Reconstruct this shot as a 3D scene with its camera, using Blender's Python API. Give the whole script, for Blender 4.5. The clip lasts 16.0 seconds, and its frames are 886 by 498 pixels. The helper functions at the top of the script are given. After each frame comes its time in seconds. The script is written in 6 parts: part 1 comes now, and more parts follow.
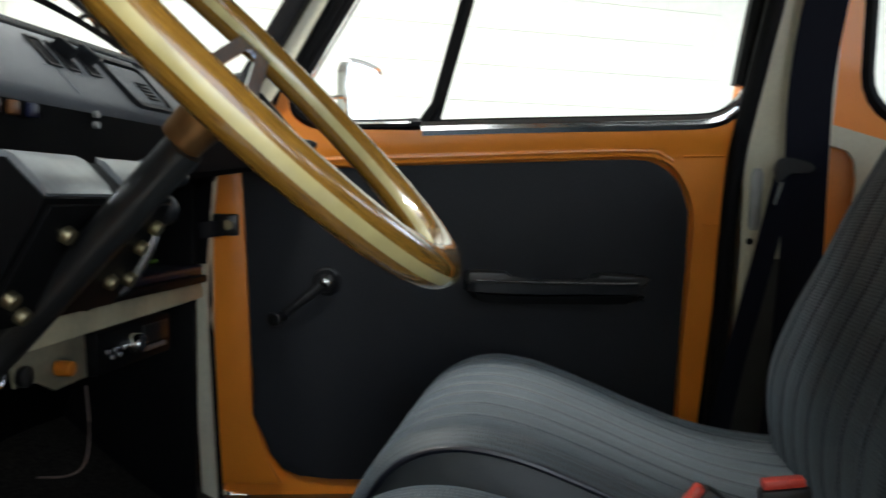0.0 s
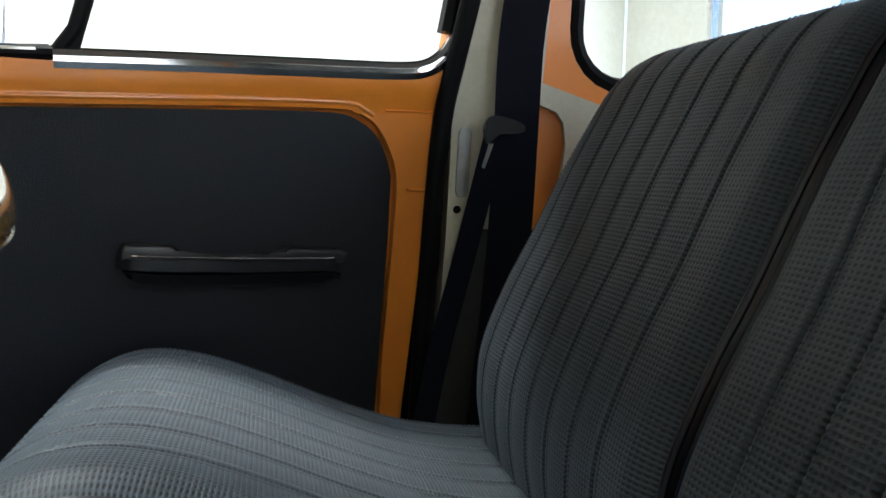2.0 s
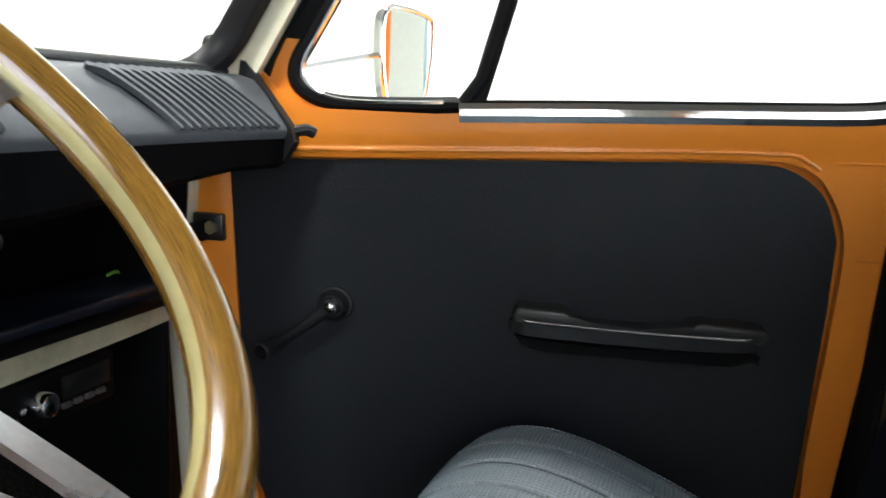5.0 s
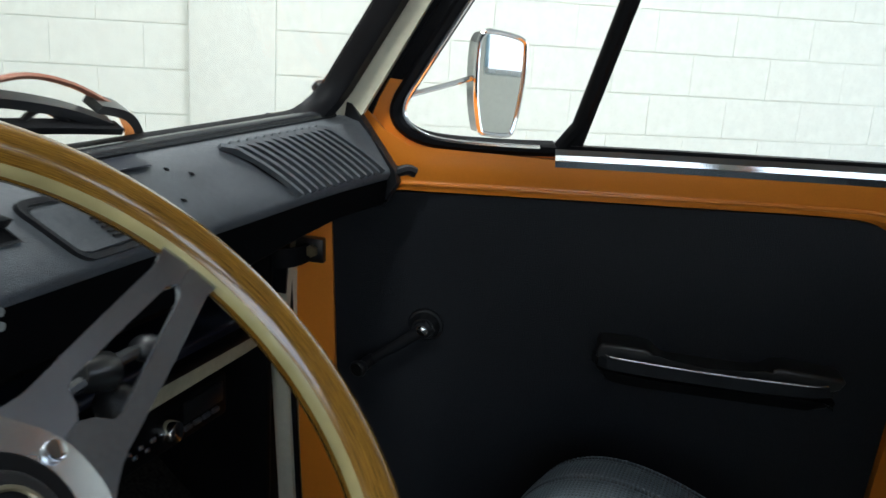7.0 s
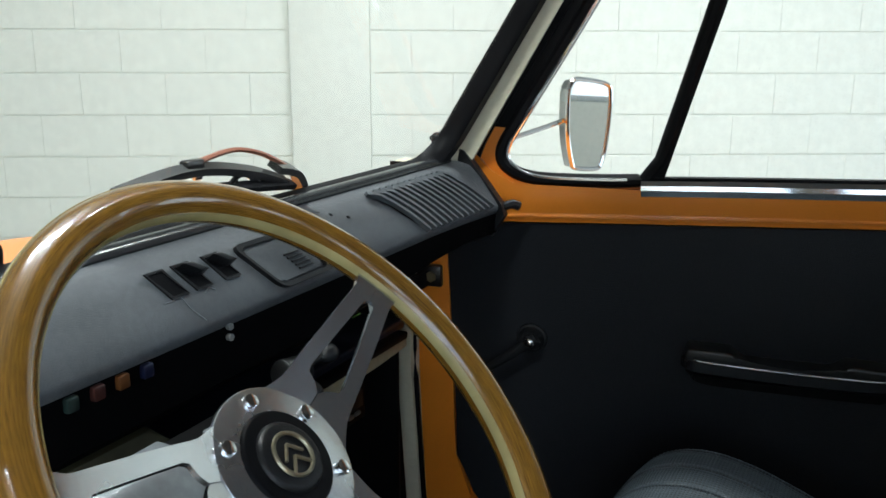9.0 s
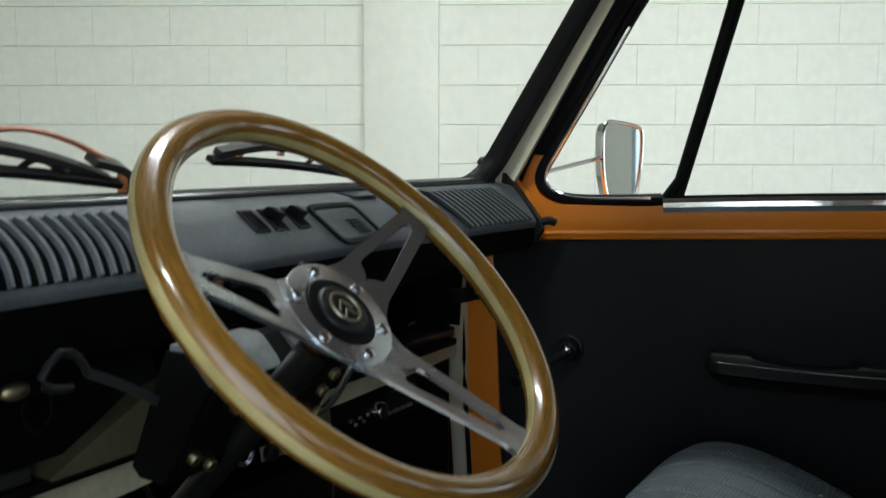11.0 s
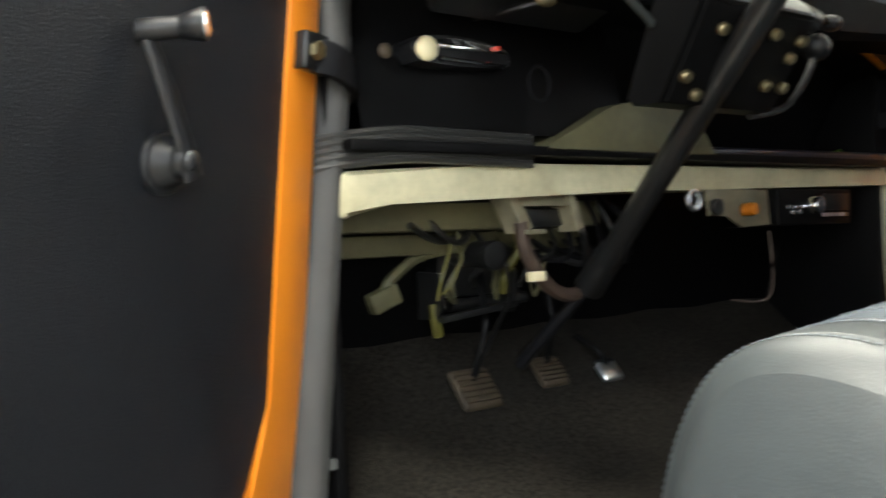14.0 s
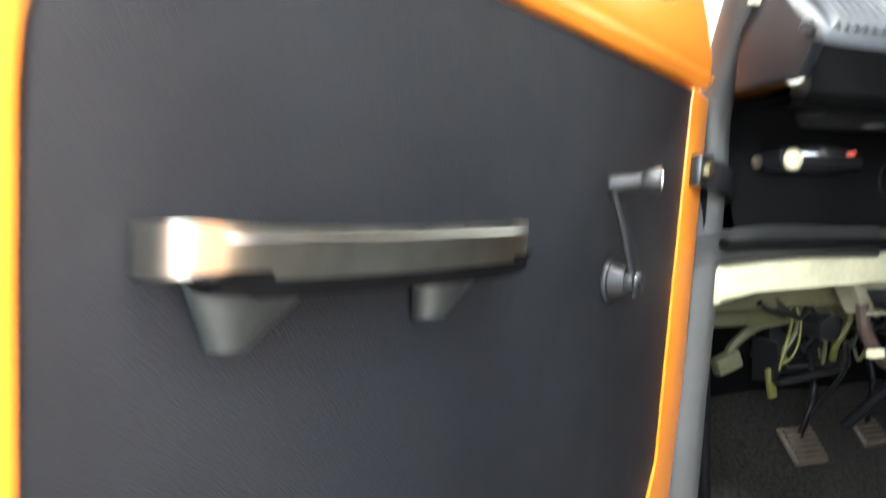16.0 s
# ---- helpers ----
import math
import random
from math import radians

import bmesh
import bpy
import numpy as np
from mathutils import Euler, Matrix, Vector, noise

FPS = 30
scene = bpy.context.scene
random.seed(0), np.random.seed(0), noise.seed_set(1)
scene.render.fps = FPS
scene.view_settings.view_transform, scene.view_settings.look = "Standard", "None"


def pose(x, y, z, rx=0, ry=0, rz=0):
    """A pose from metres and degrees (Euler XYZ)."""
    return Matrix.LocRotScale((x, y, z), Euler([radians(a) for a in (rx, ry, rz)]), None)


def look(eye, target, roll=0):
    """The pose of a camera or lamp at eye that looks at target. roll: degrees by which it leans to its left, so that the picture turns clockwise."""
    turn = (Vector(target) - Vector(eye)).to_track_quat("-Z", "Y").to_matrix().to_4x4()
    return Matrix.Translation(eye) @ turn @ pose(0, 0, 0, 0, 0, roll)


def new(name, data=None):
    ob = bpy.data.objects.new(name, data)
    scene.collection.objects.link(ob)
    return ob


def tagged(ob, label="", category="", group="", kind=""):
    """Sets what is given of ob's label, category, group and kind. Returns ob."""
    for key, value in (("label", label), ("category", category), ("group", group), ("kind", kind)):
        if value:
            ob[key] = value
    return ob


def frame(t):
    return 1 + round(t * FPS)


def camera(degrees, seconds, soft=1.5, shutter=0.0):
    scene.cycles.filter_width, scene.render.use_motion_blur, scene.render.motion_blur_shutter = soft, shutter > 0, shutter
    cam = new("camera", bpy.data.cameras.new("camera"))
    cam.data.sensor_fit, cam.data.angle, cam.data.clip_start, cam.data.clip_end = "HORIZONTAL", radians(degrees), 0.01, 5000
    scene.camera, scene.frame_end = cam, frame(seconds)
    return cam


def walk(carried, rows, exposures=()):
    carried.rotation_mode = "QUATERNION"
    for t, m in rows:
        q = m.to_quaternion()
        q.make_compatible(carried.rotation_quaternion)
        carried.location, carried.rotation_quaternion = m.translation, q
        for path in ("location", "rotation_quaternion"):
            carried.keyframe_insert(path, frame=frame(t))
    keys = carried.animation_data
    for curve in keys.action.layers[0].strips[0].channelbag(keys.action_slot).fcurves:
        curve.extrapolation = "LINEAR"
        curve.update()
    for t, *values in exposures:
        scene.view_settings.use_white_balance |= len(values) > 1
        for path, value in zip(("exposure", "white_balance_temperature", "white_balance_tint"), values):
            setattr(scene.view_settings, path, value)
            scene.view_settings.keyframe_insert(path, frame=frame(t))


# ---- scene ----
cam = camera(53.9, 16.0, soft=1.5, shutter=0.5)
PATH = [
    (0, (0.553, -0.799, 0.898), (0.279, 1.179, 0.785), 0.4),
    (0.5, (0.56, -0.772, 0.899), (0.529, 1.224, 0.764), 1.3),
    (1, (0.567, -0.704, 0.903), (0.752, 1.281, 0.743), 1.9),
    (1.5, (0.576, -0.624, 0.902), (0.894, 1.342, 0.724), 1.9),
    (2, (0.584, -0.558, 0.875), (0.98, 1.4, 0.717), 1.5),
    (2.5, (0.601, -0.488, 0.850), (0.992, 1.471, 0.715), 0.6),
    (3, (0.65, -0.43, 0.850), (0.946, 1.544, 0.703), 0.1),
    (3.5, (0.68, -0.448, 0.878), (0.754, 1.545, 0.689), 0.0),
    (4, (0.7, -0.51, 0.95), (0.364, 1.442, 0.673), 0.1),
    (4.2, (0.684, -0.463, 0.964), (0.271, 1.474, 0.685), 0.6),
    (4.5, (0.676, -0.423, 0.984), (0.147, 1.484, 0.693), 1.3),
    (4.7, (0.657, -0.392, 1.001), (0.089, 1.501, 0.694), 1.7),
    (6.8, (0.581, -0.413, 1.168), (-0.099, 1.397, 0.657), 3.8),
    (7, (0.578, -0.431, 1.183), (-0.107, 1.371, 0.653), 3.7),
    (7.5, (0.585, -0.479, 1.214), (-0.137, 1.3, 0.655), 3.2),
    (8, (0.599, -0.526, 1.233), (-0.179, 1.228, 0.67), 2.1),
    (8.5, (0.613, -0.569, 1.238), (-0.219, 1.169, 0.699), 0.9),
    (8.7, (0.613, -0.584, 1.234), (-0.233, 1.153, 0.717), 0.6),
    (10.8, (0.754, -0.75, 1.13), (-0.297, 0.935, 0.893), -0.5),
    (11, (0.753, -0.766, 1.096), (-0.287, 0.928, 0.879), 0.1),
    (11.5, (0.778, -0.806, 1.001), (-0.269, 0.89, 0.841), 0.4),
    (12, (0.768, -0.83, 0.899), (-0.296, 0.858, 0.77), 0.4),
    (12.3, (0.766, -0.845, 0.839), (-0.334, 0.822, 0.739), 0.1),
    (12.5, (0.753, -0.849, 0.789), (-0.377, 0.8, 0.736), -0.1),
    (13, (0.767, -0.883, 0.701), (-0.517, 0.65, 0.704), -0.9),
    (13.5, (0.754, -0.924, 0.675), (-0.689, 0.461, 0.668), -2.0),
    (14, (0.732, -0.961, 0.671), (-0.884, 0.218, 0.652), -2.4),
    (14.5, (0.7, -1.001, 0.664), (-1.03, 0.002, 0.647), -1.9),
    (15, (0.698, -1.064, 0.666), (-1.122, -0.236, 0.621), -1.3),
    (15.5, (0.710, -1.126, 0.669), (-1.164, -0.429, 0.610), -0.5),
    (15.7, (0.724, -1.156, 0.689), (-1.151, -0.460, 0.684), -2.4),
    (15.8, (0.729, -1.178, 0.723), (-1.126, -0.431, 0.695), -1.1),
    (15.9, (0.748, -1.194, 0.753), (-1.097, -0.424, 0.703), 0.0),
    (16, (0.809, -1.212, 0.781), (-1.047, -0.469, 0.753), -0.4),
]
EXPOSURES = [(0, 0.75, 6450, 10), (1, 0.75, 6450, 10), (2, 1.1, 6250, 11), (3, 1.45, 6250, 11), (4.7, 1.6, 6500, 11), (6.8, 0.42, 6100, 9), (8.7, 0.32, 6100, 7), (10.8, -0.08, 6250, 6), (11.5, 0.0, 6400, 7), (12.5, 0.95, 6600, 10), (13.5, 1.6, 7400, 13), (14.5, 2.28, 7150, 9), (15.5, 2.58, 6950, 10), (16, 2.85, 6550, 11)]
walk(cam, [(t, look(eye, target, roll)) for t, eye, target, roll in PATH], EXPOSURES)

# ---------------------------------------------------------------- world and lamps
world = bpy.data.worlds.new("sky")
scene.world = world
world.use_nodes = True
wn = world.node_tree.nodes
sky = wn.new("ShaderNodeTexSky")
sky.sky_type = "NISHITA"
sky.sun_disc = False
sky.sun_elevation = radians(40)
sky.sun_rotation = radians(200)
wn["Background"].inputs["Strength"].default_value = 0.15
world.node_tree.links.new(sky.outputs[0], wn["Background"].inputs["Color"])


def area(name, m, sx, sy, watts, colour):
    d = bpy.data.lights.new(name, "AREA")
    d.shape, d.size, d.size_y, d.energy, d.color = "RECTANGLE", sx, sy, watts, colour
    ob = new(name, d)
    ob.matrix_world = m
    return ob


# ---------------------------------------------------------------- materials
def principled(name, colour, rough=0.5, metal=0.0, grain=0.0, scale=40.0, stain=0.0, stain_scale=3.0, bump=0.0, bump_scale=200.0, coat=0.0, spec=0.5, rough_var=0.0, wrinkle=0.0):
    """A painted, plastic, cloth or metal surface with variation at two scales and fine relief."""
    m = bpy.data.materials.new(name)
    m.use_nodes = True
    nt = m.node_tree
    n, l = nt.nodes, nt.links
    b = n["Principled BSDF"]
    b.inputs["Roughness"].default_value = rough
    b.inputs["Metallic"].default_value = metal
    b.inputs["Coat Weight"].default_value = coat
    b.inputs["Coat Roughness"].default_value = 0.08
    b.inputs["Specular IOR Level"].default_value = spec
    tc = n.new("ShaderNodeTexCoord")
    base = None
    rgb = n.new("ShaderNodeRGB")
    rgb.outputs[0].default_value = (*colour, 1)
    base = rgb.outputs[0]
    for amount, sc, det in ((grain, scale, 4.0), (stain, stain_scale, 6.0)):
        if amount:
            t = n.new("ShaderNodeTexNoise")
            t.inputs["Scale"].default_value = sc
            t.inputs["Detail"].default_value = det
            l.new(tc.outputs["Object"], t.inputs["Vector"])
            r = n.new("ShaderNodeMapRange")
            r.inputs["From Min"].default_value, r.inputs["From Max"].default_value = 0.3, 0.7
            r.inputs["To Min"].default_value, r.inputs["To Max"].default_value = 1 - amount, 1 + amount
            l.new(t.outputs["Fac"], r.inputs["Value"])
            mx = n.new("ShaderNodeVectorMath")
            mx.operation = "SCALE"
            l.new(base, mx.inputs[0])
            l.new(r.outputs[0], mx.inputs["Scale"])
            base = mx.outputs[0]
    l.new(base, b.inputs["Base Color"])
    if rough_var:
        t = n.new("ShaderNodeTexNoise")
        t.inputs["Scale"].default_value = 9.0
        t.inputs["Detail"].default_value = 5.0
        l.new(tc.outputs["Object"], t.inputs["Vector"])
        r = n.new("ShaderNodeMapRange")
        r.inputs["To Min"].default_value, r.inputs["To Max"].default_value = max(0.02, rough - rough_var), rough + rough_var
        l.new(t.outputs["Fac"], r.inputs["Value"])
        l.new(r.outputs[0], b.inputs["Roughness"])
    if bump:
        t = n.new("ShaderNodeTexNoise")
        t.inputs["Scale"].default_value = bump_scale
        t.inputs["Detail"].default_value = 3.0
        l.new(tc.outputs["Object"], t.inputs["Vector"])
        bp = n.new("ShaderNodeBump")
        bp.inputs["Strength"].default_value = bump
        bp.inputs["Distance"].default_value = 0.002
        l.new(t.outputs["Fac"], bp.inputs["Height"])
        l.new(bp.outputs[0], b.inputs["Normal"])
        if wrinkle:
            t2 = n.new("ShaderNodeTexNoise")
            t2.inputs["Scale"].default_value = 6.0
            t2.inputs["Detail"].default_value = 4.0
            t2.inputs["Distortion"].default_value = 0.1
            l.new(tc.outputs["Object"], t2.inputs["Vector"])
            b2 = n.new("ShaderNodeBump")
            b2.inputs["Strength"].default_value = wrinkle
            b2.inputs["Distance"].default_value = 0.012
            l.new(t2.outputs["Fac"], b2.inputs["Height"])
            l.new(bp.outputs[0], b2.inputs["Normal"])
            l.new(b2.outputs[0], b.inputs["Normal"])
    return m


def weave_material(name, colour, dark, pitch=0.0046):
    """Knitted seat cloth: rows of small raised loops with dark gaps, fading in contrast in places."""
    m = principled(name, colour, 0.52, spec=0.5)
    m.node_tree.nodes["Principled BSDF"].inputs["Sheen Weight"].default_value = 0.18
    m.node_tree.nodes["Principled BSDF"].inputs["Sheen Roughness"].default_value = 0.4
    m.node_tree.nodes["Principled BSDF"].inputs["Sheen Tint"].default_value = (0.55, 0.70, 0.85, 1)
    nt = m.node_tree
    n, l = nt.nodes, nt.links
    b = n["Principled BSDF"]
    uv = n.new("ShaderNodeUVMap")
    wv = []
    for axis, k in (("X", 0.78), ("Y", 1.0)):
        w = n.new("ShaderNodeTexWave")
        w.bands_direction = axis
        w.inputs["Scale"].default_value = 0.3141 / pitch * k
        w.inputs["Distortion"].default_value = 0.0
        l.new(uv.outputs[0], w.inputs["Vector"])
        wv.append(w.outputs["Fac"])
    # small dark holes where the gaps of both directions meet, over softer rows of loops
    gaps = []
    for o, lo, hi in ((wv[0], 0.85, 0.15), (wv[1], 0.75, 0.10)):
        g = n.new("ShaderNodeMapRange")
        g.inputs["From Min"].default_value, g.inputs["From Max"].default_value = lo, hi
        l.new(o, g.inputs["Value"])
        gaps.append(g.outputs[0])
    holes = n.new("ShaderNodeMath")
    holes.operation = "MULTIPLY"
    l.new(gaps[0], holes.inputs[0])
    l.new(gaps[1], holes.inputs[1])
    rowsoft = n.new("ShaderNodeMath")
    rowsoft.operation = "MULTIPLY_ADD"
    rowsoft.inputs[1].default_value = 0.35
    l.new(gaps[1], rowsoft.inputs[0])
    l.new(holes.outputs[0], rowsoft.inputs[2])
    mul = n.new("ShaderNodeMath")
    mul.operation = "SUBTRACT"
    mul.use_clamp = True
    mul.inputs[0].default_value = 1.0
    l.new(rowsoft.outputs[0], mul.inputs[1])
    big = n.new("ShaderNodeTexNoise")
    big.inputs["Scale"].default_value = 7.0
    big.inputs["Detail"].default_value = 5.0
    l.new(uv.outputs[0], big.inputs["Vector"])
    ramp = n.new("ShaderNodeMapRange")
    ramp.inputs["From Min"].default_value, ramp.inputs["From Max"].default_value = 0.05, 0.95
    l.new(mul.outputs[0], ramp.inputs["Value"])
    mix = n.new("ShaderNodeMix")
    mix.data_type = "RGBA"
    mix.inputs[6].default_value = (*dark, 1)
    mix.inputs[7].default_value = (*colour, 1)
    l.new(ramp.outputs[0], mix.inputs[0])
    r = n.new("ShaderNodeMapRange")
    r.inputs["To Min"].default_value, r.inputs["To Max"].default_value = 0.75, 1.25
    l.new(big.outputs["Fac"], r.inputs["Value"])
    sc = n.new("ShaderNodeVectorMath")
    sc.operation = "SCALE"
    l.new(mix.outputs[2], sc.inputs[0])
    l.new(r.outputs[0], sc.inputs["Scale"])
    l.new(sc.outputs[0], b.inputs["Base Color"])
    bp = n.new("ShaderNodeBump")
    bp.inputs["Strength"].default_value = 0.7
    bp.inputs["Distance"].default_value = 0.0012
    l.new(mul.outputs[0], bp.inputs["Height"])
    l.new(bp.outputs[0], b.inputs["Normal"])
    return m


def glass_material(name, tint=(1, 1, 1)):
    m = bpy.data.materials.new(name)
    m.use_nodes = True
    n, l = m.node_tree.nodes, m.node_tree.links
    n.remove(n["Principled BSDF"])
    out = n["Material Output"]
    tr = n.new("ShaderNodeBsdfTransparent")
    tr.inputs[0].default_value = (*tint, 1)
    gl = n.new("ShaderNodeBsdfGlossy")
    gl.inputs["Roughness"].default_value = 0.01
    lw = n.new("ShaderNodeLayerWeight")
    lw.inputs["Blend"].default_value = 0.5
    pw = n.new("ShaderNodeMath")
    pw.operation = "POWER"
    pw.inputs[1].default_value = 4.0
    l.new(lw.outputs["Facing"], pw.inputs[0])
    fr = n.new("ShaderNodeMapRange")
    fr.inputs["To Min"].default_value, fr.inputs["To Max"].default_value = 0.005, 0.5
    l.new(pw.outputs[0], fr.inputs["Value"])
    mx = n.new("ShaderNodeMixShader")
    l.new(fr.outputs[0], mx.inputs[0])
    l.new(tr.outputs[0], mx.inputs[1])
    l.new(gl.outputs[0], mx.inputs[2])
    l.new(mx.outputs[0], out.inputs["Surface"])
    return m


def glow(name, colour, strength):
    m = bpy.data.materials.new(name)
    m.use_nodes = True
    n = m.node_tree.nodes
    b = n["Principled BSDF"]
    b.inputs["Emission Color"].default_value = (*colour, 1)
    b.inputs["Emission Strength"].default_value = strength
    b.inputs["Base Color"].default_value = (0.8, 0.8, 0.8, 1)
    return m


def wood_material():
    """Varnished steering wheel wood: long grain round the rim under a clear coat."""
    m = principled("varnished_wood", (0.33, 0.15, 0.045), 0.22, coat=1.0)
    n, l = m.node_tree.nodes, m.node_tree.links
    b = n["Principled BSDF"]
    uv = n.new("ShaderNodeUVMap")
    mp = n.new("ShaderNodeMapping")
    mp.inputs["Scale"].default_value = (2.0, 60.0, 1.0)
    l.new(uv.outputs[0], mp.inputs[0])
    t = n.new("ShaderNodeTexNoise")
    t.inputs["Scale"].default_value = 6.0
    t.inputs["Detail"].default_value = 7.0
    t.inputs["Roughness"].default_value = 0.65
    l.new(mp.outputs[0], t.inputs["Vector"])
    cr = n.new("ShaderNodeValToRGB")
    e = cr.color_ramp.elements
    e[0].position, e[0].color = 0.34, (0.085, 0.038, 0.007, 1)
    e[1].position, e[1].color = 0.66, (0.33, 0.165, 0.022, 1)
    l.new(t.outputs["Fac"], cr.inputs[0])
    l.new(cr.outputs[0], b.inputs["Base Color"])
    b.inputs["Coat Roughness"].default_value = 0.025
    return m


ORANGE = principled("orange_paint", (0.78, 0.235, 0.020), 0.36, coat=0.3, grain=0.03, scale=500, stain=0.06, stain_scale=5, bump=0.05, bump_scale=300)
CREAM = principled("cream_paint", (0.56, 0.53, 0.40), 0.42, grain=0.04, scale=120, stain=0.10, stain_scale=7, bump=0.06, bump_scale=160, coat=0.2)
OLIVE = principled("dusty_olive_paint", (0.080, 0.074, 0.038), 0.6, stain=0.3, stain_scale=12, grain=0.1, scale=90)
VINYL = principled("black_vinyl_panel", (0.0115, 0.0130, 0.0165), 0.48, spec=0.28, stain=0.18, stain_scale=4, bump=0.5, bump_scale=600, grain=0.14, scale=300, rough_var=0.16, wrinkle=0.18)
PLASTIC = principled("black_moulded_plastic", (0.009, 0.0095, 0.011), 0.34, spec=0.35, bump=0.25, bump_scale=900, stain=0.15, stain_scale=9, rough_var=0.08)
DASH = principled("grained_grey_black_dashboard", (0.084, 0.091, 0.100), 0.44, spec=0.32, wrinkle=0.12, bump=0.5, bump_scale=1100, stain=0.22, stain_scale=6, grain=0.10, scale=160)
# dashboard's lower face, darkened to near-black to carry its shade
LIP = principled("dashboard_underside_in_shade", (0.003, 0.0031, 0.0035), 0.5, bump=0.4, bump_scale=900, stain=0.15, stain_scale=8, spec=0.02)
RUBBER = principled("black_rubber", (0.007, 0.007, 0.008), 0.42, spec=0.06, stain=0.2, stain_scale=15, bump=0.1, bump_scale=150)
GREYRUBBER = principled("grey_rubber_seal", (0.033, 0.033, 0.032), 0.6, stain=0.2, stain_scale=14, bump=0.15, bump_scale=200)
CHROME = principled("chrome", (0.82, 0.83, 0.84), 0.10, metal=1.0, rough_var=0.05)
STEEL = principled("brushed_aluminium", (0.74, 0.77, 0.82), 0.26, metal=1.0, grain=0.06, scale=300, rough_var=0.10)
DARKSTEEL = principled("dark_enamelled_steel", (0.0075, 0.0077, 0.008), 0.33, stain=0.2, stain_scale=12, coat=0.2)
BRASS = principled("yellow_passivated_steel", (0.32, 0.27, 0.16), 0.42, metal=1.0, stain=0.25, stain_scale=60)
SEATVINYL = principled("grey_seat_vinyl", (0.027, 0.033, 0.036), 0.44, spec=0.35, wrinkle=0.4, bump=0.12, bump_scale=600, stain=0.12, stain_scale=5, rough_var=0.08)
DARKVINYL = principled("blue_black_seat_vinyl", (0.008, 0.010, 0.018), 0.32, bump=0.1, bump_scale=600, stain=0.12, stain_scale=5, rough_var=0.08)
CLOTH = weave_material("grey_ribbed_seat_cloth", (0.042, 0.057, 0.069), (0.007, 0.009, 0.011))
CARPET = principled("charcoal_carpet", (0.014, 0.0125, 0.0105), 0.95, grain=0.7, scale=190, stain=0.3, stain_scale=5, bump=1.0, bump_scale=380, spec=0.1)
WEB = principled("navy_belt_webbing", (0.004, 0.005, 0.012), 0.6, spec=0.12, bump=0.5, bump_scale=1500)
RED = principled("red_release_plastic", (0.62, 0.06, 0.04), 0.35)
COPPER = principled("brown_rubber_hose", (0.26, 0.10, 0.06), 0.4, stain=0.2, stain_scale=20)
WALLPAINT = principled("cream_white_block_paint", (0.74, 0.76, 0.70), 0.6, stain=0.05, stain_scale=1.5, grain=0.04, scale=25, bump=0.5, bump_scale=60)
CONCRETE = principled("grey_concrete", (0.32, 0.31, 0.29), 0.6, stain=0.2, stain_scale=1.2, grain=0.08, scale=30, bump=0.3, bump_scale=50)
WHITE = principled("grey_white_ceiling_paint", (0.42, 0.43, 0.42), 0.8, stain=0.06, stain_scale=1, grain=0.03, scale=20)
BLUE = principled("pale_blue_frame_paint", (0.35, 0.55, 0.68), 0.5, stain=0.1, stain_scale=5)
ORANGELENS = principled("orange_plastic", (0.42, 0.13, 0.012), 0.3)
BLUELENS = principled("blue_plastic", (0.006, 0.008, 0.025), 0.3)
REDLENS = principled("dark_red_plastic", (0.035, 0.012, 0.010), 0.3)
GREENLENS = principled("dark_green_plastic", (0.012, 0.022, 0.02), 0.3)
YELLOW = principled("yellow_wire_sleeve", (0.075, 0.068, 0.014), 0.5, stain=0.3, stain_scale=30)
INLAY = principled("pale_inlay", (0.42, 0.35, 0.155), 0.25, coat=0.8, stain=0.2, stain_scale=25)
IVORY = principled("ivory_plastic", (0.70, 0.62, 0.40), 0.35, stain=0.1, stain_scale=30)
PEDALRUBBER = principled("dusty_brown_rubber", (0.036, 0.025, 0.014), 0.7, stain=0.3, stain_scale=40)
INK = principled("white_dial_ink", (0.55, 0.56, 0.55), 0.6)
RUST = principled("rusty_steel", (0.046, 0.028, 0.020), 0.6, stain=0.35, stain_scale=40)
GLASS = glass_material("window_glass")
SWITCHAMBER = principled("dull_amber_plastic", (0.08, 0.03, 0.008), 0.35)
GREYSTEEL = principled("dull_zinc_plate", (0.30, 0.31, 0.30), 0.5, metal=0.6, stain=0.15, stain_scale=30)
WORNGREY = principled("grey_green_moulded_plastic", (0.022, 0.025, 0.024), 0.45, stain=0.25, stain_scale=20, bump=0.15, bump_scale=300)
THREAD = principled("grey_blue_thread", (0.10, 0.125, 0.145), 0.6)
GLOSSBLACK = principled("glossy_black_vinyl_strip", (0.018, 0.019, 0.021), 0.22, stain=0.1, stain_scale=20)
# cross member's cream, darkened to carry the shade under the dashboard
BEAMCREAM = principled("shaded_cream_paint", (0.45, 0.42, 0.28), 0.42, grain=0.08, scale=120, stain=0.30, stain_scale=9, bump=0.08, bump_scale=160, coat=0.15)
# grimy cream, darkened further so that its colour carries the shade
DIMCREAM = principled("grimy_shaded_cream_paint", (0.15, 0.135, 0.09), 0.5, stain=0.35, stain_scale=22, grain=0.1, scale=90)
BRONZE = principled("oiled_bronze", (0.22, 0.11, 0.04), 0.4, metal=0.8, stain=0.2, stain_scale=40)
# near-black: real black paint, and the footwell's shade put into colour
MATTBLACK = principled("black_paint_and_shade", (0.0035, 0.0035, 0.0038), 0.45, spec=0.08, stain=0.3, stain_scale=9)
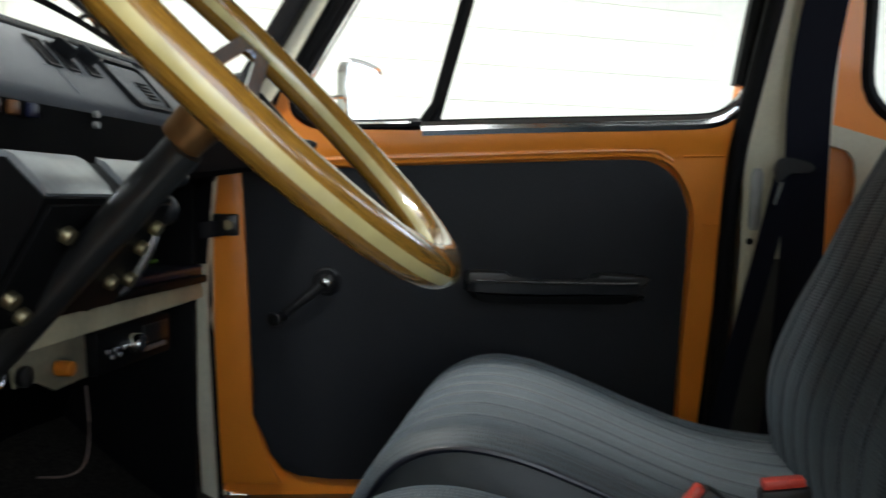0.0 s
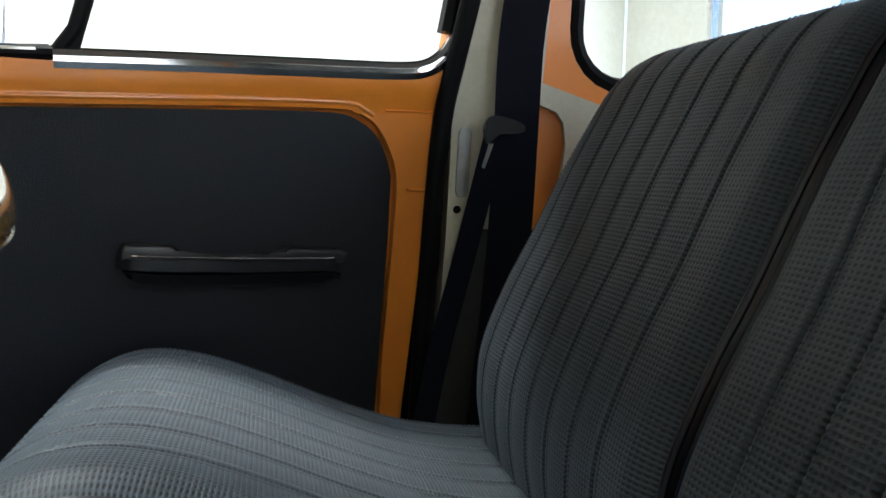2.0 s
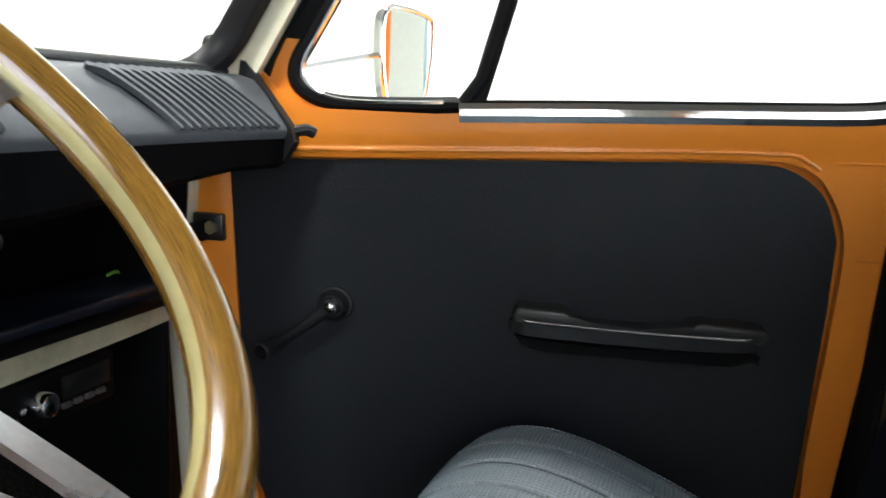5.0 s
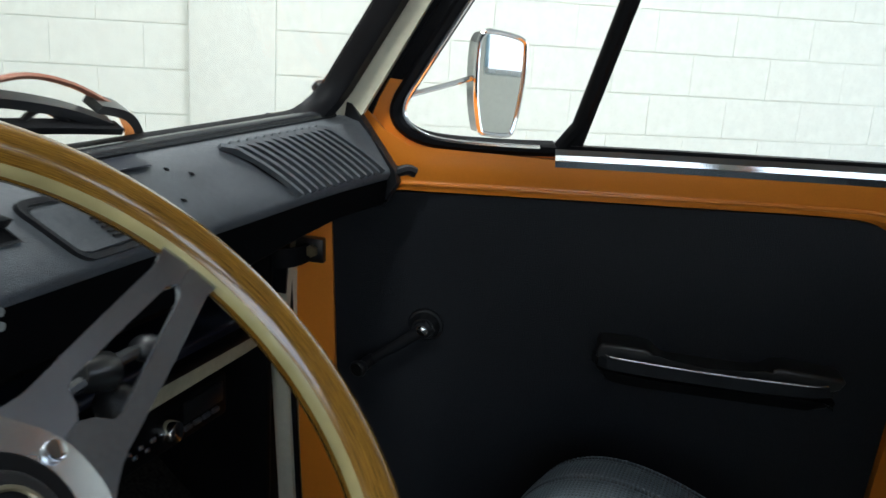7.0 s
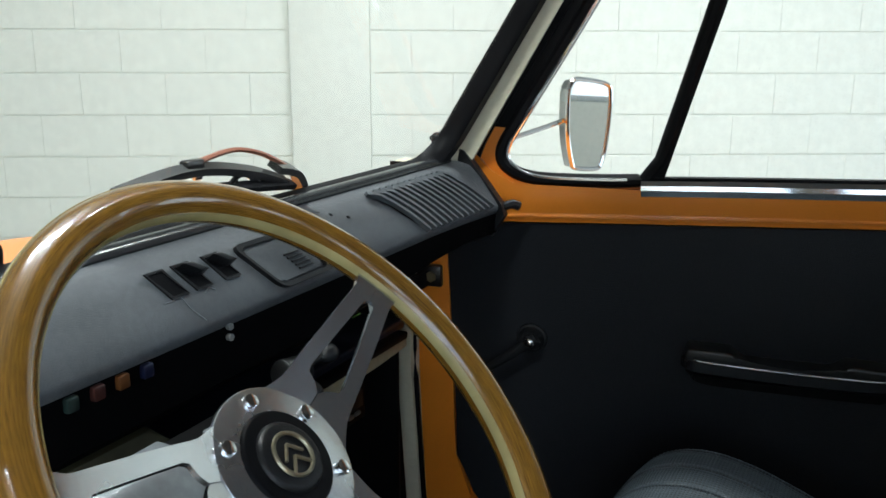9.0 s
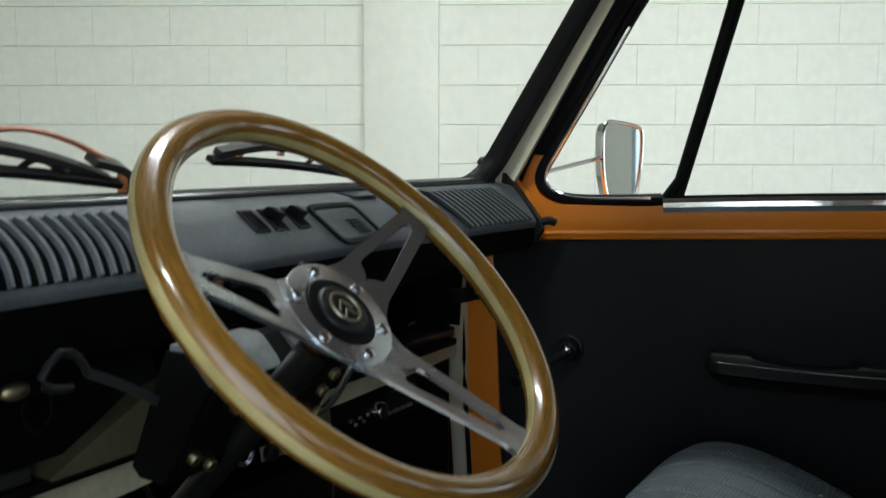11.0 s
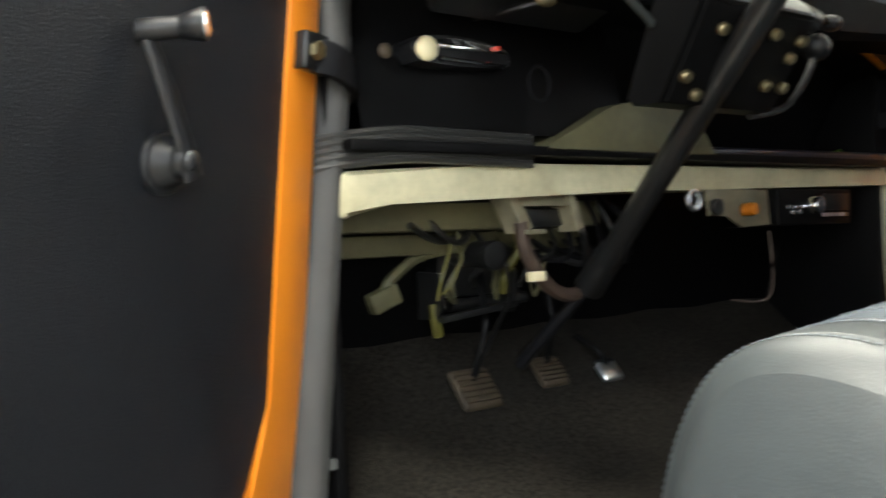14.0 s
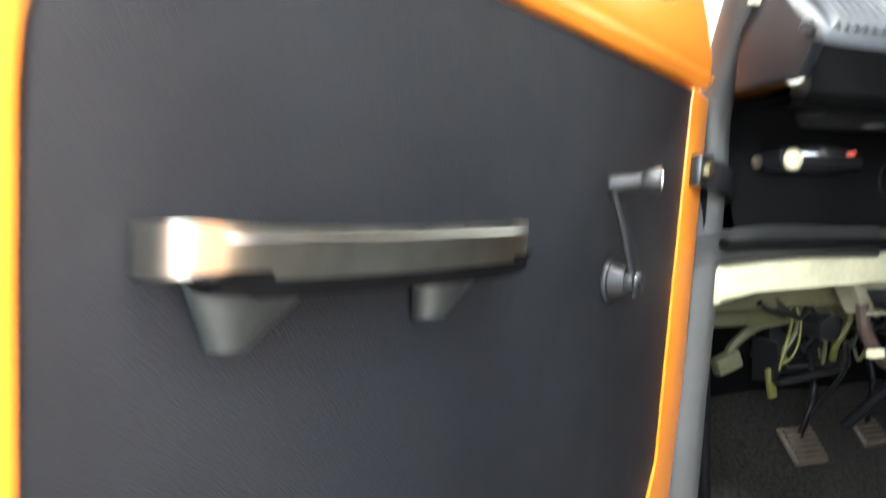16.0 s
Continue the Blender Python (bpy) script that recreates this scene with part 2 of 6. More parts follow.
RIB = principled("ribbed_dark_rubber", (0.022, 0.022, 0.021), 0.35, stain=0.15, stain_scale=12)
# chrome strip, dimmed and warmed to carry reflections of dark surroundings
WARMCHROME = principled("dimmed_bright_trim", (0.30, 0.285, 0.25), 0.30, metal=1.0, rough_var=0.08, stain=0.2, stain_scale=25)
HEADLINER = principled("grey_roof_cloth", (0.20, 0.20, 0.195), 0.8, grain=0.1, scale=200, stain=0.1, stain_scale=4, spec=0.1)
BRIGHTSTRIP = principled("armrest_highlight_metal", (0.86, 0.87, 0.88), 0.20, metal=1.0, rough_var=0.08, stain=0.08, stain_scale=30)
LIME = principled("green_yellow_wire", (0.12, 0.26, 0.03), 0.4)
PEWTER = principled("dull_pewter", (0.36, 0.33, 0.24), 0.42, metal=1.0, stain=0.2, stain_scale=60)
WORNALU = principled("worn_silver_housing_paint", (0.26, 0.28, 0.30), 0.30, metal=0.6, stain=0.25, stain_scale=18, grain=0.1, scale=120)
MIRROR = principled("mirror_silver", (0.55, 0.56, 0.55), 0.02, metal=1.0)
WOOD = wood_material()
TUBE = glow("fluorescent_tube", (0.95, 1.0, 0.96), 14.0)


# ---------------------------------------------------------------- mesh helpers
def part(name, bm, material, parent=None, label="", smooth=True):
    me = bpy.data.meshes.new(name)
    bmesh.ops.recalc_face_normals(bm, faces=bm.faces[:])
    bm.to_mesh(me)
    bm.free()
    me.materials.append(material)
    if smooth:
        me.polygons.foreach_set("use_smooth", [True] * len(me.polygons))
        me.set_sharp_from_angle(angle=radians(38))
    ob = new(name, me)
    if parent is not None:
        ob.parent = parent
        ob.matrix_parent_inverse = Matrix.Identity(4)
    if label:
        tagged(ob, label)
    return ob


def thing(name, label, category, m=None, group="", kind=""):
    ob = new(name)
    ob.empty_display_size = 0.05
    if m is not None:
        ob.matrix_world = m
    return tagged(ob, label, category, group, kind)


def box(bm, c, s, rot=None, bevel=0.0, seg=2):
    m = Matrix.Translation(c)
    if rot is not None:
        m = m @ Euler([radians(a) for a in rot]).to_matrix().to_4x4()
    r = bmesh.ops.create_cube(bm, size=1.0, matrix=m @ Matrix.Diagonal((*s, 1)))
    if bevel:
        es = list({e for v in r["verts"] for e in v.link_edges})
        bmesh.ops.bevel(bm, geom=es, offset=bevel, segments=seg, affect="EDGES", profile=0.5)
    return bm


def boxed(c, s, rot=None, bevel=0.0, seg=2):
    return box(bmesh.new(), c, s, rot, bevel, seg)


def axis_matrix(p0, p1):
    d = Vector(p1) - Vector(p0)
    return Matrix.Translation((Vector(p0) + Vector(p1)) / 2) @ d.to_track_quat("Z", "Y").to_matrix().to_4x4(), d.length


def cyl(bm, p0, p1, r0, r1=None, seg=20, bevel=0.0):
    m, h = axis_matrix(p0, p1)
    r = bmesh.ops.create_cone(bm, cap_ends=True, segments=seg, radius1=r0, radius2=r0 if r1 is None else r1, depth=h, matrix=m)
    if bevel:
        fs = [f for f in {f for v in r["verts"] for f in v.link_faces} if len(f.verts) == seg]
        bmesh.ops.bevel(bm, geom=list({e for f in fs for e in f.edges}), offset=bevel, segments=2, affect="EDGES", profile=0.5)
    return bm


def ball(bm, c, r, s=(1, 1, 1), seg=16):
    bmesh.ops.create_uvsphere(bm, u_segments=seg, v_segments=seg // 2 + 2, radius=r, matrix=Matrix.Translation(c) @ Matrix.Diagonal((*s, 1)))
    return bm


def smooth_path(pts, n=8, closed=False):
    """Catmull-Rom points through pts."""
    P = [Vector(p) for p in pts]
    out = []
    k = len(P)
    for i in range(k if closed else k - 1):
        if closed:
            a, b, c, d = P[i - 1], P[i], P[(i + 1) % k], P[(i + 2) % k]
        else:
            a, b, c, d = P[max(i - 1, 0)], P[i], P[i + 1], P[min(i + 2, k - 1)]
        for j in range(n):
            t = j / n
            out.append(0.5 * ((2 * b) + (c - a) * t + (2 * a - 5 * b + 4 * c - d) * t * t + (3 * b - a - 3 * c + d) * t ** 3))
    if not closed:
        out.append(P[-1])
    return out


def sweep(bm, pts, section, closed=False, up=(0, 0, 1), caps=True):
    """Carry a closed 2D section (list of (a, b)) along pts; a runs sideways and b along up."""
    P = [Vector(p) for p in pts]
    rings = []
    for i, p in enumerate(P):
        if closed:
            t = P[(i + 1) % len(P)] - P[i - 1]
        else:
            t = P[min(i + 1, len(P) - 1)] - P[max(i - 1, 0)]
        t.normalize()
        u = Vector(up)
        u = (u - t * u.dot(t))
        if u.length < 1e-4:
            u = Vector((1, 0, 0)) - t * t.x
        u.normalize()
        s = t.cross(u)
        rings.append([bm.verts.new(p + s * a + u * b) for a, b in section])
    k = len(section)
    for i in range(len(rings) if closed else len(rings) - 1):
        r, q = rings[i], rings[(i + 1) % len(rings)]
        for j in range(k):
            bm.faces.new((r[j], r[(j + 1) % k], q[(j + 1) % k], q[j]))
    if caps and not closed:
        bm.faces.new(rings[0][::-1])
        bm.faces.new(rings[-1])
    return bm


def ring_section(r, n=10, flat=1.0):
    return [(r * math.cos(2 * math.pi * i / n), r * flat * math.sin(2 * math.pi * i / n)) for i in range(n)]


def tube(bm, pts, r, n=10, closed=False, flat=1.0, up=(0, 0, 1)):
    return sweep(bm, pts, ring_section(r, n, flat), closed, up)


def slab(bm, outline, to3d, depth0, depth1, bevel=0.0, seg=2):
    """A plate: outline [(a, b)] in a plane, from depth0 to depth1; to3d(a, b, d) gives the place."""
    lo = [bm.verts.new(to3d(a, b, depth0)) for a, b in outline]
    hi = [bm.verts.new(to3d(a, b, depth1)) for a, b in outline]
    k = len(outline)
    fs = [bm.faces.new(lo[::-1]), bm.faces.new(hi)]
    for i in range(k):
        bm.faces.new((lo[i], lo[(i + 1) % k], hi[(i + 1) % k], hi[i]))
    if bevel:
        bmesh.ops.bevel(bm, geom=list(fs[1].edges), offset=bevel, segments=seg, affect="EDGES", profile=0.5)
    return bm


def frame_slab(bm, outer, inner, to3d, d0, d1):
    """A plate with a hole; outer and inner have the same number of points."""
    k = len(outer)
    v = [[bm.verts.new(to3d(a, b, d)) for a, b in o] for o in (outer, inner) for d in (d0, d1)]
    ol, oh, il, ih = v
    for i in range(k):
        j = (i + 1) % k
        bm.faces.new((ol[i], ol[j], oh[j], oh[i]))
        bm.faces.new((il[j], il[i], ih[i], ih[j]))
        bm.faces.new((oh[i], oh[j], ih[j], ih[i]))
        bm.faces.new((ol[j], ol[i], il[i], il[j]))
    return bm


def grid_sheet(rows, uvs=None, close_rows=False):
    """A sheet through rows of points; uvs gives (u, v) in metres for the same places."""
    bm = bmesh.new()
    lay = bm.loops.layers.uv.new("UVMap")
    V = [[bm.verts.new(p) for p in r] for r in rows]
    for i in range(len(V) - 1):
        for j in range(len(V[0]) - (0 if close_rows else 1)):
            j2 = (j + 1) % len(V[0])
            f = bm.faces.new((V[i][j], V[i][j2], V[i + 1][j2], V[i + 1][j]))
            if uvs:
                for lp, (a, b) in zip(f.loops, ((i, j), (i, j2), (i + 1, j2), (i + 1, j))):
                    lp[lay].uv = uvs[a][b]
    return bm


def xz_at(x, z, y):
    return (x, y, z)


def yz_at(y, z, x):
    return (x, y, z)

# ---------------------------------------------------------------- garage
WP = Vector((-1.950, 2.867, 0.0))        # foot of the pilaster's edge on the block wall
WD = Vector((0.869, 0.494, 0.0)).normalized()
WN = Vector((0.494, -0.869, 0.0)).normalized()   # out of the wall, into the room
WALL_FRAME = Matrix((WD.to_4d(), WN.to_4d(), Vector((0, 0, 1, 0)), Vector((0, 0, 0, 1)))).transposed()
WALL_FRAME.translation = WP
COURSE0, COURSE, BLOCK = 0.043, 0.20, 0.40
ROOM = (-5.2, 6.0, 6.2)                  # along the wall from, to; depth of the room
CEIL = 3.2


def local(bm, m=WALL_FRAME):
    bmesh.ops.transform(bm, matrix=m, verts=bm.verts[:])
    return bm


wall_side = tagged(part("wall_side", local(boxed((0.4, -0.120, CEIL / 2), (ROOM[1] - ROOM[0], 0.20, CEIL))), WALLPAINT, smooth=False), "painted white concrete block wall beside the parked car", "wall", kind="structure")
floor = tagged(part("floor", local(boxed((0.4, 3.0, -0.05), (ROOM[1] - ROOM[0] + 0.4, ROOM[2] + 0.6, 0.1))), CONCRETE, smooth=False), "grey concrete garage floor", "floor", kind="structure")
ceiling = tagged(part("ceiling", local(boxed((0.4, 3.0, CEIL + 0.05), (ROOM[1] - ROOM[0] + 0.4, ROOM[2] + 0.6, 0.1))), WHITE, smooth=False), "plain grey-white garage ceiling", "ceiling", kind="structure")
wall_front = tagged(part("wall_front", local(boxed((ROOM[0] - 0.1, 3.0, CEIL / 2), (0.2, ROOM[2], CEIL))), WALLPAINT, smooth=False), "painted white wall in front of the car", "wall", kind="structure")
# far wall with a glazed doorway behind the driver's side
FAR = (-0.4, 4.4, 0.5, 2.7)              # along the wall from, to; sill and head
bm = bmesh.new()
for c, s in (((ROOM[0] / 2 + FAR[0] / 2, ROOM[2] + 0.1, CEIL / 2), (FAR[0] - ROOM[0], 0.2, CEIL)), ((FAR[1] / 2 + ROOM[1] / 2, ROOM[2] + 0.1, CEIL / 2), (ROOM[1] - FAR[1], 0.2, CEIL)),
             ((FAR[0] / 2 + FAR[1] / 2, ROOM[2] + 0.1, FAR[2] / 2), (FAR[1] - FAR[0], 0.2, FAR[2])), ((FAR[0] / 2 + FAR[1] / 2, ROOM[2] + 0.1, (FAR[3] + CEIL) / 2), (FAR[1] - FAR[0], 0.2, CEIL - FAR[3]))):
    box(bm, c, s)
wall_far = tagged(part("wall_far", local(bm), WALLPAINT, smooth=False), "painted white wall with a daylight window across the garage", "wall", kind="structure")
window_far = thing("window_2", "daylight window with pale blue frame bars across the garage", "window", kind="structure")
for i in range(5):
    part("window_bar", local(boxed((FAR[0] + (FAR[1] - FAR[0]) * i / 4, ROOM[2] + 0.06, (FAR[2] + FAR[3]) / 2), (0.07, 0.08, FAR[3] - FAR[2]), bevel=0.006)), BLUE, window_far)
for z in (FAR[2] + 0.03, 1.6, FAR[3] - 0.03):
    part("window_rail", local(boxed(((FAR[0] + FAR[1]) / 2, ROOM[2] + 0.05, z), (FAR[1] - FAR[0], 0.07, 0.06), bevel=0.006)), BLUE, window_far)
# rear wall with a wide window opening
bm = bmesh.new()
for c, s in (((ROOM[1] + 0.1, 0.35, CEIL / 2), (0.2, 0.7, CEIL)), ((ROOM[1] + 0.1, ROOM[2] - 0.35, CEIL / 2), (0.2, 0.7, CEIL)),
             ((ROOM[1] + 0.1, ROOM[2] / 2, 0.35), (0.2, ROOM[2] - 1.4, 0.7)), ((ROOM[1] + 0.1, ROOM[2] / 2, CEIL - 0.25), (0.2, ROOM[2] - 1.4, 0.5))):
    box(bm, c, s)
wall_rear = tagged(part("wall_rear", local(bm), WALLPAINT, smooth=False), "white garage wall with a wide daylight opening", "wall", kind="structure")
window_rear = thing("window_1", "wide daylight window with pale blue painted frame bars", "window", kind="structure")
for i in range(6):
    part("window_bar", local(boxed((ROOM[1] + 0.06, 0.7 + 0.96 * i, 1.7), (0.08, 0.06, 2.0), bevel=0.006)), BLUE if i % 2 else STEEL, window_rear)
for z in (0.73, 1.75, 2.68):
    part("window_rail", local(boxed((ROOM[1] + 0.05, ROOM[2] / 2, z), (0.07, ROOM[2] - 1.4, 0.06), bevel=0.006)), STEEL, window_rear)

pilaster = tagged(part("pilaster", local(boxed((0.19, 0.0, CEIL / 2), (0.38, 0.06, CEIL), bevel=0.006)), WALLPAINT), "smooth white painted pilaster on the block wall", "pilaster", kind="structure")

# fluorescent fittings
LIGHTS = [(0.0, 2.6, 48), (0.1, 5.0, 85), (1.85, 2.4, 54), (2.7, 5.0, 24)]
for a, b, watts in LIGHTS:
    c = WALL_FRAME @ Vector((a, b, CEIL - 0.03))
    lamp = thing("ceiling_light", "long fluorescent ceiling light with white housing", "ceiling light", group="garage ceiling lights")
    part("housing", local(boxed((a, b, CEIL - 0.035), (1.30, 0.20, 0.07), bevel=0.01)), WHITE, lamp)
    for dy in (-0.05, 0.05):
        bm = bmesh.new()
        cyl(bm, (a - 0.6, b + dy, CEIL - 0.088), (a + 0.6, b + dy, CEIL - 0.088), 0.013, seg=12)
        part("tube", local(bm), TUBE, lamp)
    area("ceiling_lamp", Matrix.Translation(c - Vector((0, 0, 0.09))) @ WALL_FRAME.to_3x3().to_4x4(), 1.25, 0.18, watts, (0.97, 1.0, 0.95))
window_light = look(WALL_FRAME @ Vector((ROOM[1] - 0.05, ROOM[2] / 2, 1.7)), WALL_FRAME @ Vector((0, ROOM[2] / 2, 1.5)))
area("window_daylight", window_light, ROOM[2] - 1.5, 1.9, 50, (0.84, 0.92, 1.0))
far_light = look(WALL_FRAME @ Vector(((FAR[0] + FAR[1]) / 2, ROOM[2] - 0.03, 1.6)), WALL_FRAME @ Vector(((FAR[0] + FAR[1]) / 2, 0, 1.4)))
area("far_window_daylight", far_light, FAR[1] - FAR[0] - 0.1, FAR[3] - FAR[2] - 0.1, 56, (0.84, 0.92, 1.0))

# ---------------------------------------------------------------- car body shell
LEAN, LEANZ = 0.10, 0.70                  # the body sides lean in towards the roof, about this height
TAPER = 10.8                              # degrees by which the front doors splay out towards the rear


def door_frame(side, angle):
    """Door space: u along the door from its hinge edge, w into the car, z up. side 1: passenger, -1: driver."""
    a = radians(angle)
    o = Vector((-0.003, 0.612, 0.0)) if side > 0 else Vector((-0.027, -0.587, 0.0))
    u = Vector((math.cos(a), side * math.sin(a), 0))
    w = Vector((math.sin(a), -side * math.cos(a), 0))
    m = Matrix((u.to_4d(), w.to_4d(), Vector((0, 0, 1, 0)), Vector((0, 0, 0, 1)))).transposed()
    for i in range(3):
        m[3][i] = 0
    m[3][3] = 1
    m.translation = o
    return m


def uzw(u, z, w):
    return (u, w, z)


body = thing("car", "orange classic car with cream painted inner pillars", "car")
# floor and toe board, one carpet sheet
prof = [(1.75, 0.36), (0.45, 0.36), (0.05, 0.365), (-0.06, 0.39), (-0.17, 0.46), (-0.29, 0.56)]
prof = [(p.x, p.z) for p in smooth_path([(x, 0, z) for x, z in prof], 6)]
rows = [[(x, -0.60 + 1.22 * j / 20, z + 0.004 * math.sin(7 * x + j * 1.7)) for j in range(21)] for x, z in prof]
part("carpet", grid_sheet(rows), CARPET, body, "worn charcoal carpet over the floor and toe board")
part("floor_pan", boxed((0.65, 0.0, 0.315), (2.3, 1.26, 0.05), bevel=0.01), DARKSTEEL, body)
# firewall: the footwell's shade is put into its near-black colour
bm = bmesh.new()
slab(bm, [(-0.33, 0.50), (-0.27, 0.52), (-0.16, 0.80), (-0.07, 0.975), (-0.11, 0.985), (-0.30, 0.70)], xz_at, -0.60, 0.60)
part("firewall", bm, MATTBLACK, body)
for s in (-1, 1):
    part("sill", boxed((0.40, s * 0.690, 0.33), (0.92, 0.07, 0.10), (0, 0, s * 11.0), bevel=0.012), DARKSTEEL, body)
    # panel added over the orange wing side, near-black to stand for shade
    part("kick_panel", boxed((-0.19, s * 0.536, 0.66), (0.31, 0.012, 0.58), bevel=0.004), MATTBLACK, body, "added near-black panel standing for the shade in the footwell")
    # front wing and lower side ahead of the door
    part("wing_side", boxed((-0.33, s * 0.56, 0.61), (0.52, 0.03, 0.48), (0, 0, s * 5), bevel=0.01), ORANGE, body)
# bonnet and scuttle
rows, n = [], 14
for i in range(n + 1):
    t = i / n
    x = -0.02 - 1.0 * t
    zc = 1.005 - 0.10 * t - 0.16 * t ** 3
    hw = 0.56 - 0.16 * t
    rows.append([(x, hw * (2 * j / 16 - 1), zc - 0.07 * abs(2 * j / 16 - 1) ** 2.4 + 0.006 * math.cos(9 * math.pi * j / 16)) for j in range(17)])
part("bonnet", grid_sheet(rows), ORANGE, body, "ribbed orange bonnet ahead of the windscreen")
# near-black sheet added under the bonnet in place of its shade
part("bonnet_underside", grid_sheet([[(x, y * 0.99, z - 0.012) for x, y, z in r] for r in rows]), MATTBLACK, body)
rows = [[(0.062 - 0.11 * i / 4, -0.52 + 1.04 * j / 12, 1.045 - 0.03 * i / 4 - 0.02 * abs(j / 6 - 1) ** 2) for j in range(13)] for i in range(5)]
part("scuttle", grid_sheet(rows), ORANGE, body)
# the same below the scuttle: an added sheet that carries the shade
part("scuttle_underside", grid_sheet([[(x, y, z - 0.008) for x, y, z in r] for r in rows]), MATTBLACK, body)

# windscreen: opening corners on a raked plane
RAKE = 0.56


def screen(y, z, d=0.0):
    """A place on the windscreen plane at height z; d: outwards (forwards)."""
    return (0.058 + RAKE * (z - 1.060) - d * 0.87, y, z + d * 0.49)


HW0, HW1, ZB, ZT = 0.512, 0.552, 1.043, 1.44


def screen_loop(grow=0.0):
    pts = []
    cs = [(-HW0, ZB, 0.065), (HW0, ZB, 0.065), (HW1, ZT, 0.06), (-HW1, ZT, 0.06)]
    for i, (y, z, r) in enumerate(cs):
        a0 = math.pi + math.pi / 2 * i
        cy, cz = y + (r if y < 0 else -r), z + (r if z < 1.2 else -r)
        for k in range(7):
            a = a0 + math.pi / 2 * k / 6
            pts.append(screen(cy + (r + grow) * math.cos(a), cz + (r + grow) * math.sin(a)))
    return pts


def densify(loop, n):
    out = []
    for i, p in enumerate(loop):
        q = loop[(i + 1) % len(loop)]
        p, q = Vector(p), Vector(q)
        k = max(1, int((q - p).length / n))
        out += [p + (q - p) * j / k for j in range(k)]
    return out


bm = bmesh.new()
sweep(bm, densify(screen_loop(0.004), 0.05), [(-0.016, -0.010), (-0.013, -0.016), (0.008, -0.018), (0.016, -0.011), (0.018, 0.007), (0.010, 0.014), (-0.010, 0.014), (-0.016, 0.006)], closed=True, up=(0.87, 0, -0.49))
part("windscreen_seal", bm, RUBBER, body, "black rubber windscreen seal")
bm = bmesh.new()
bm.faces.new([bm.verts.new(p) for p in screen_loop()])
ob = part("windscreen", bm, GLASS, body, "clear raked windscreen glass", smooth=False)
ob.visible_shadow = False
for s in (-1, 1):
    # A pillar: cream inner face, foot on the scuttle
    bm = bmesh.new()
    foot, top = Vector((0.058, s * 0.545, 1.035)), Vector((0.292, s * 0.592, 1.46))
    sweep(bm, [foot + (top - foot) * i / 8 for i in range(9)], [(-0.018, -0.014), (0.018, -0.014), (0.018, 0.012), (-0.018, 0.012)], up=(0.3, -s, 0))
    part("a_pillar", bm, CREAM, body, "cream painted windscreen pillar")
    # lower post of the door opening with its rubber seal
    x0 = -0.012 if s > 0 else -0.052
    bm = bmesh.new()
    slab(bm, [(x0 + 0.012, 1.04), (x0 - 0.012, 0.86), (x0 - 0.022, 0.684), (x0 - 0.020, 0.437), (x0 - 0.018, 0.33), (x0 - 0.046, 0.33), (x0 - 0.046, 0.437), (x0 - 0.048, 0.684), (x0 - 0.042, 0.86), (x0 - 0.030, 1.04)], xz_at, s * (0.575 if s > 0 else 0.530), s * 0.612)
    part("door_post", bm, CREAM, body, "cream door post")
    if s > 0:
        cb = bmesh.new()
        slab(cb, [(0.004, 1.04), (-0.020, 0.86), (-0.028, 0.790), (-0.064, 0.790), (-0.058, 0.86), (-0.046, 1.04)], xz_at, 0.570, 0.5745, bevel=0.001)
        part("post_cover", cb, RUBBER, body, "black cover over the upper door post")
        # backing added behind the post to block bright wall in the gap
        part("hinge_cover", boxed((-0.085, 0.640, 0.60), (0.10, 0.006, 0.56)), RUBBER, body)
        bm = bmesh.new()
        tube(bm, [(-0.030 - 0.004 * math.sin(math.pi * i / 12), 0.588, 0.34 + 0.055 * i) for i in range(13)], 0.0062, 8)
        part("post_seal", bm, RUBBER, body, "soft rubber door seal along the post")
        pts = [(-0.022, 0.562, 0.93), (0.012, 0.548, 0.99), (0.090, 0.562, 1.10), (0.305, 0.612, 1.45)]
    else:
        bm = bmesh.new()
        sweep(bm, [(-0.041 - 0.004 * math.cos(math.pi * i / 12), -0.543, 0.34 + 0.045 * i) for i in range(13)], [(-0.026, -0.004), (-0.020, 0.002), (-0.008, 0.005), (0.008, 0.004), (0.014, 0.001), (0.018, -0.005)], up=(0.83, -0.55, 0))
        part("post_seal", bm, GREYRUBBER, body, "broad grey rubber seal along the door post")
        for z in (0.452,):
            bm = bmesh.new()
            cyl(bm, (-0.050, -0.538, z), (-0.040, -0.545, z), 0.006, seg=12)
            part("seal_screw", bm, WORNGREY, body)
        pts = [(-0.040, -0.527, 0.84), (-0.030, -0.530, 0.92), (0.004, -0.540, 0.985), (0.090, -0.564, 1.10), (0.305, -0.612, 1.45)]
    bm = bmesh.new()
    tube(bm, smooth_path(pts, 6), 0.0105 if s > 0 else 0.020, 10)
    part("door_seal", bm, RUBBER if s > 0 else GREYRUBBER, body, "soft rubber door seal along the opening")
# header rail and roof, both unseen; the closed roof keeps lamp light out
part("header_rail", boxed((0.28, 0, 1.475), (0.07, 1.06, 0.05), bevel=0.015), CREAM, body)
rows = []
for i in range(13):
    t = i / 12
    x = 0.26 + 1.58 * t
    rows.append([(x, (0.60 + 0.20 * min(1, 1.6 * t)) * (2 * j / 16 - 1), 1.485 + 0.05 * math.sin(math.pi * (0.15 + 0.7 * t)) - 0.06 * abs(2 * j / 16 - 1) ** 3) for j in range(17)])
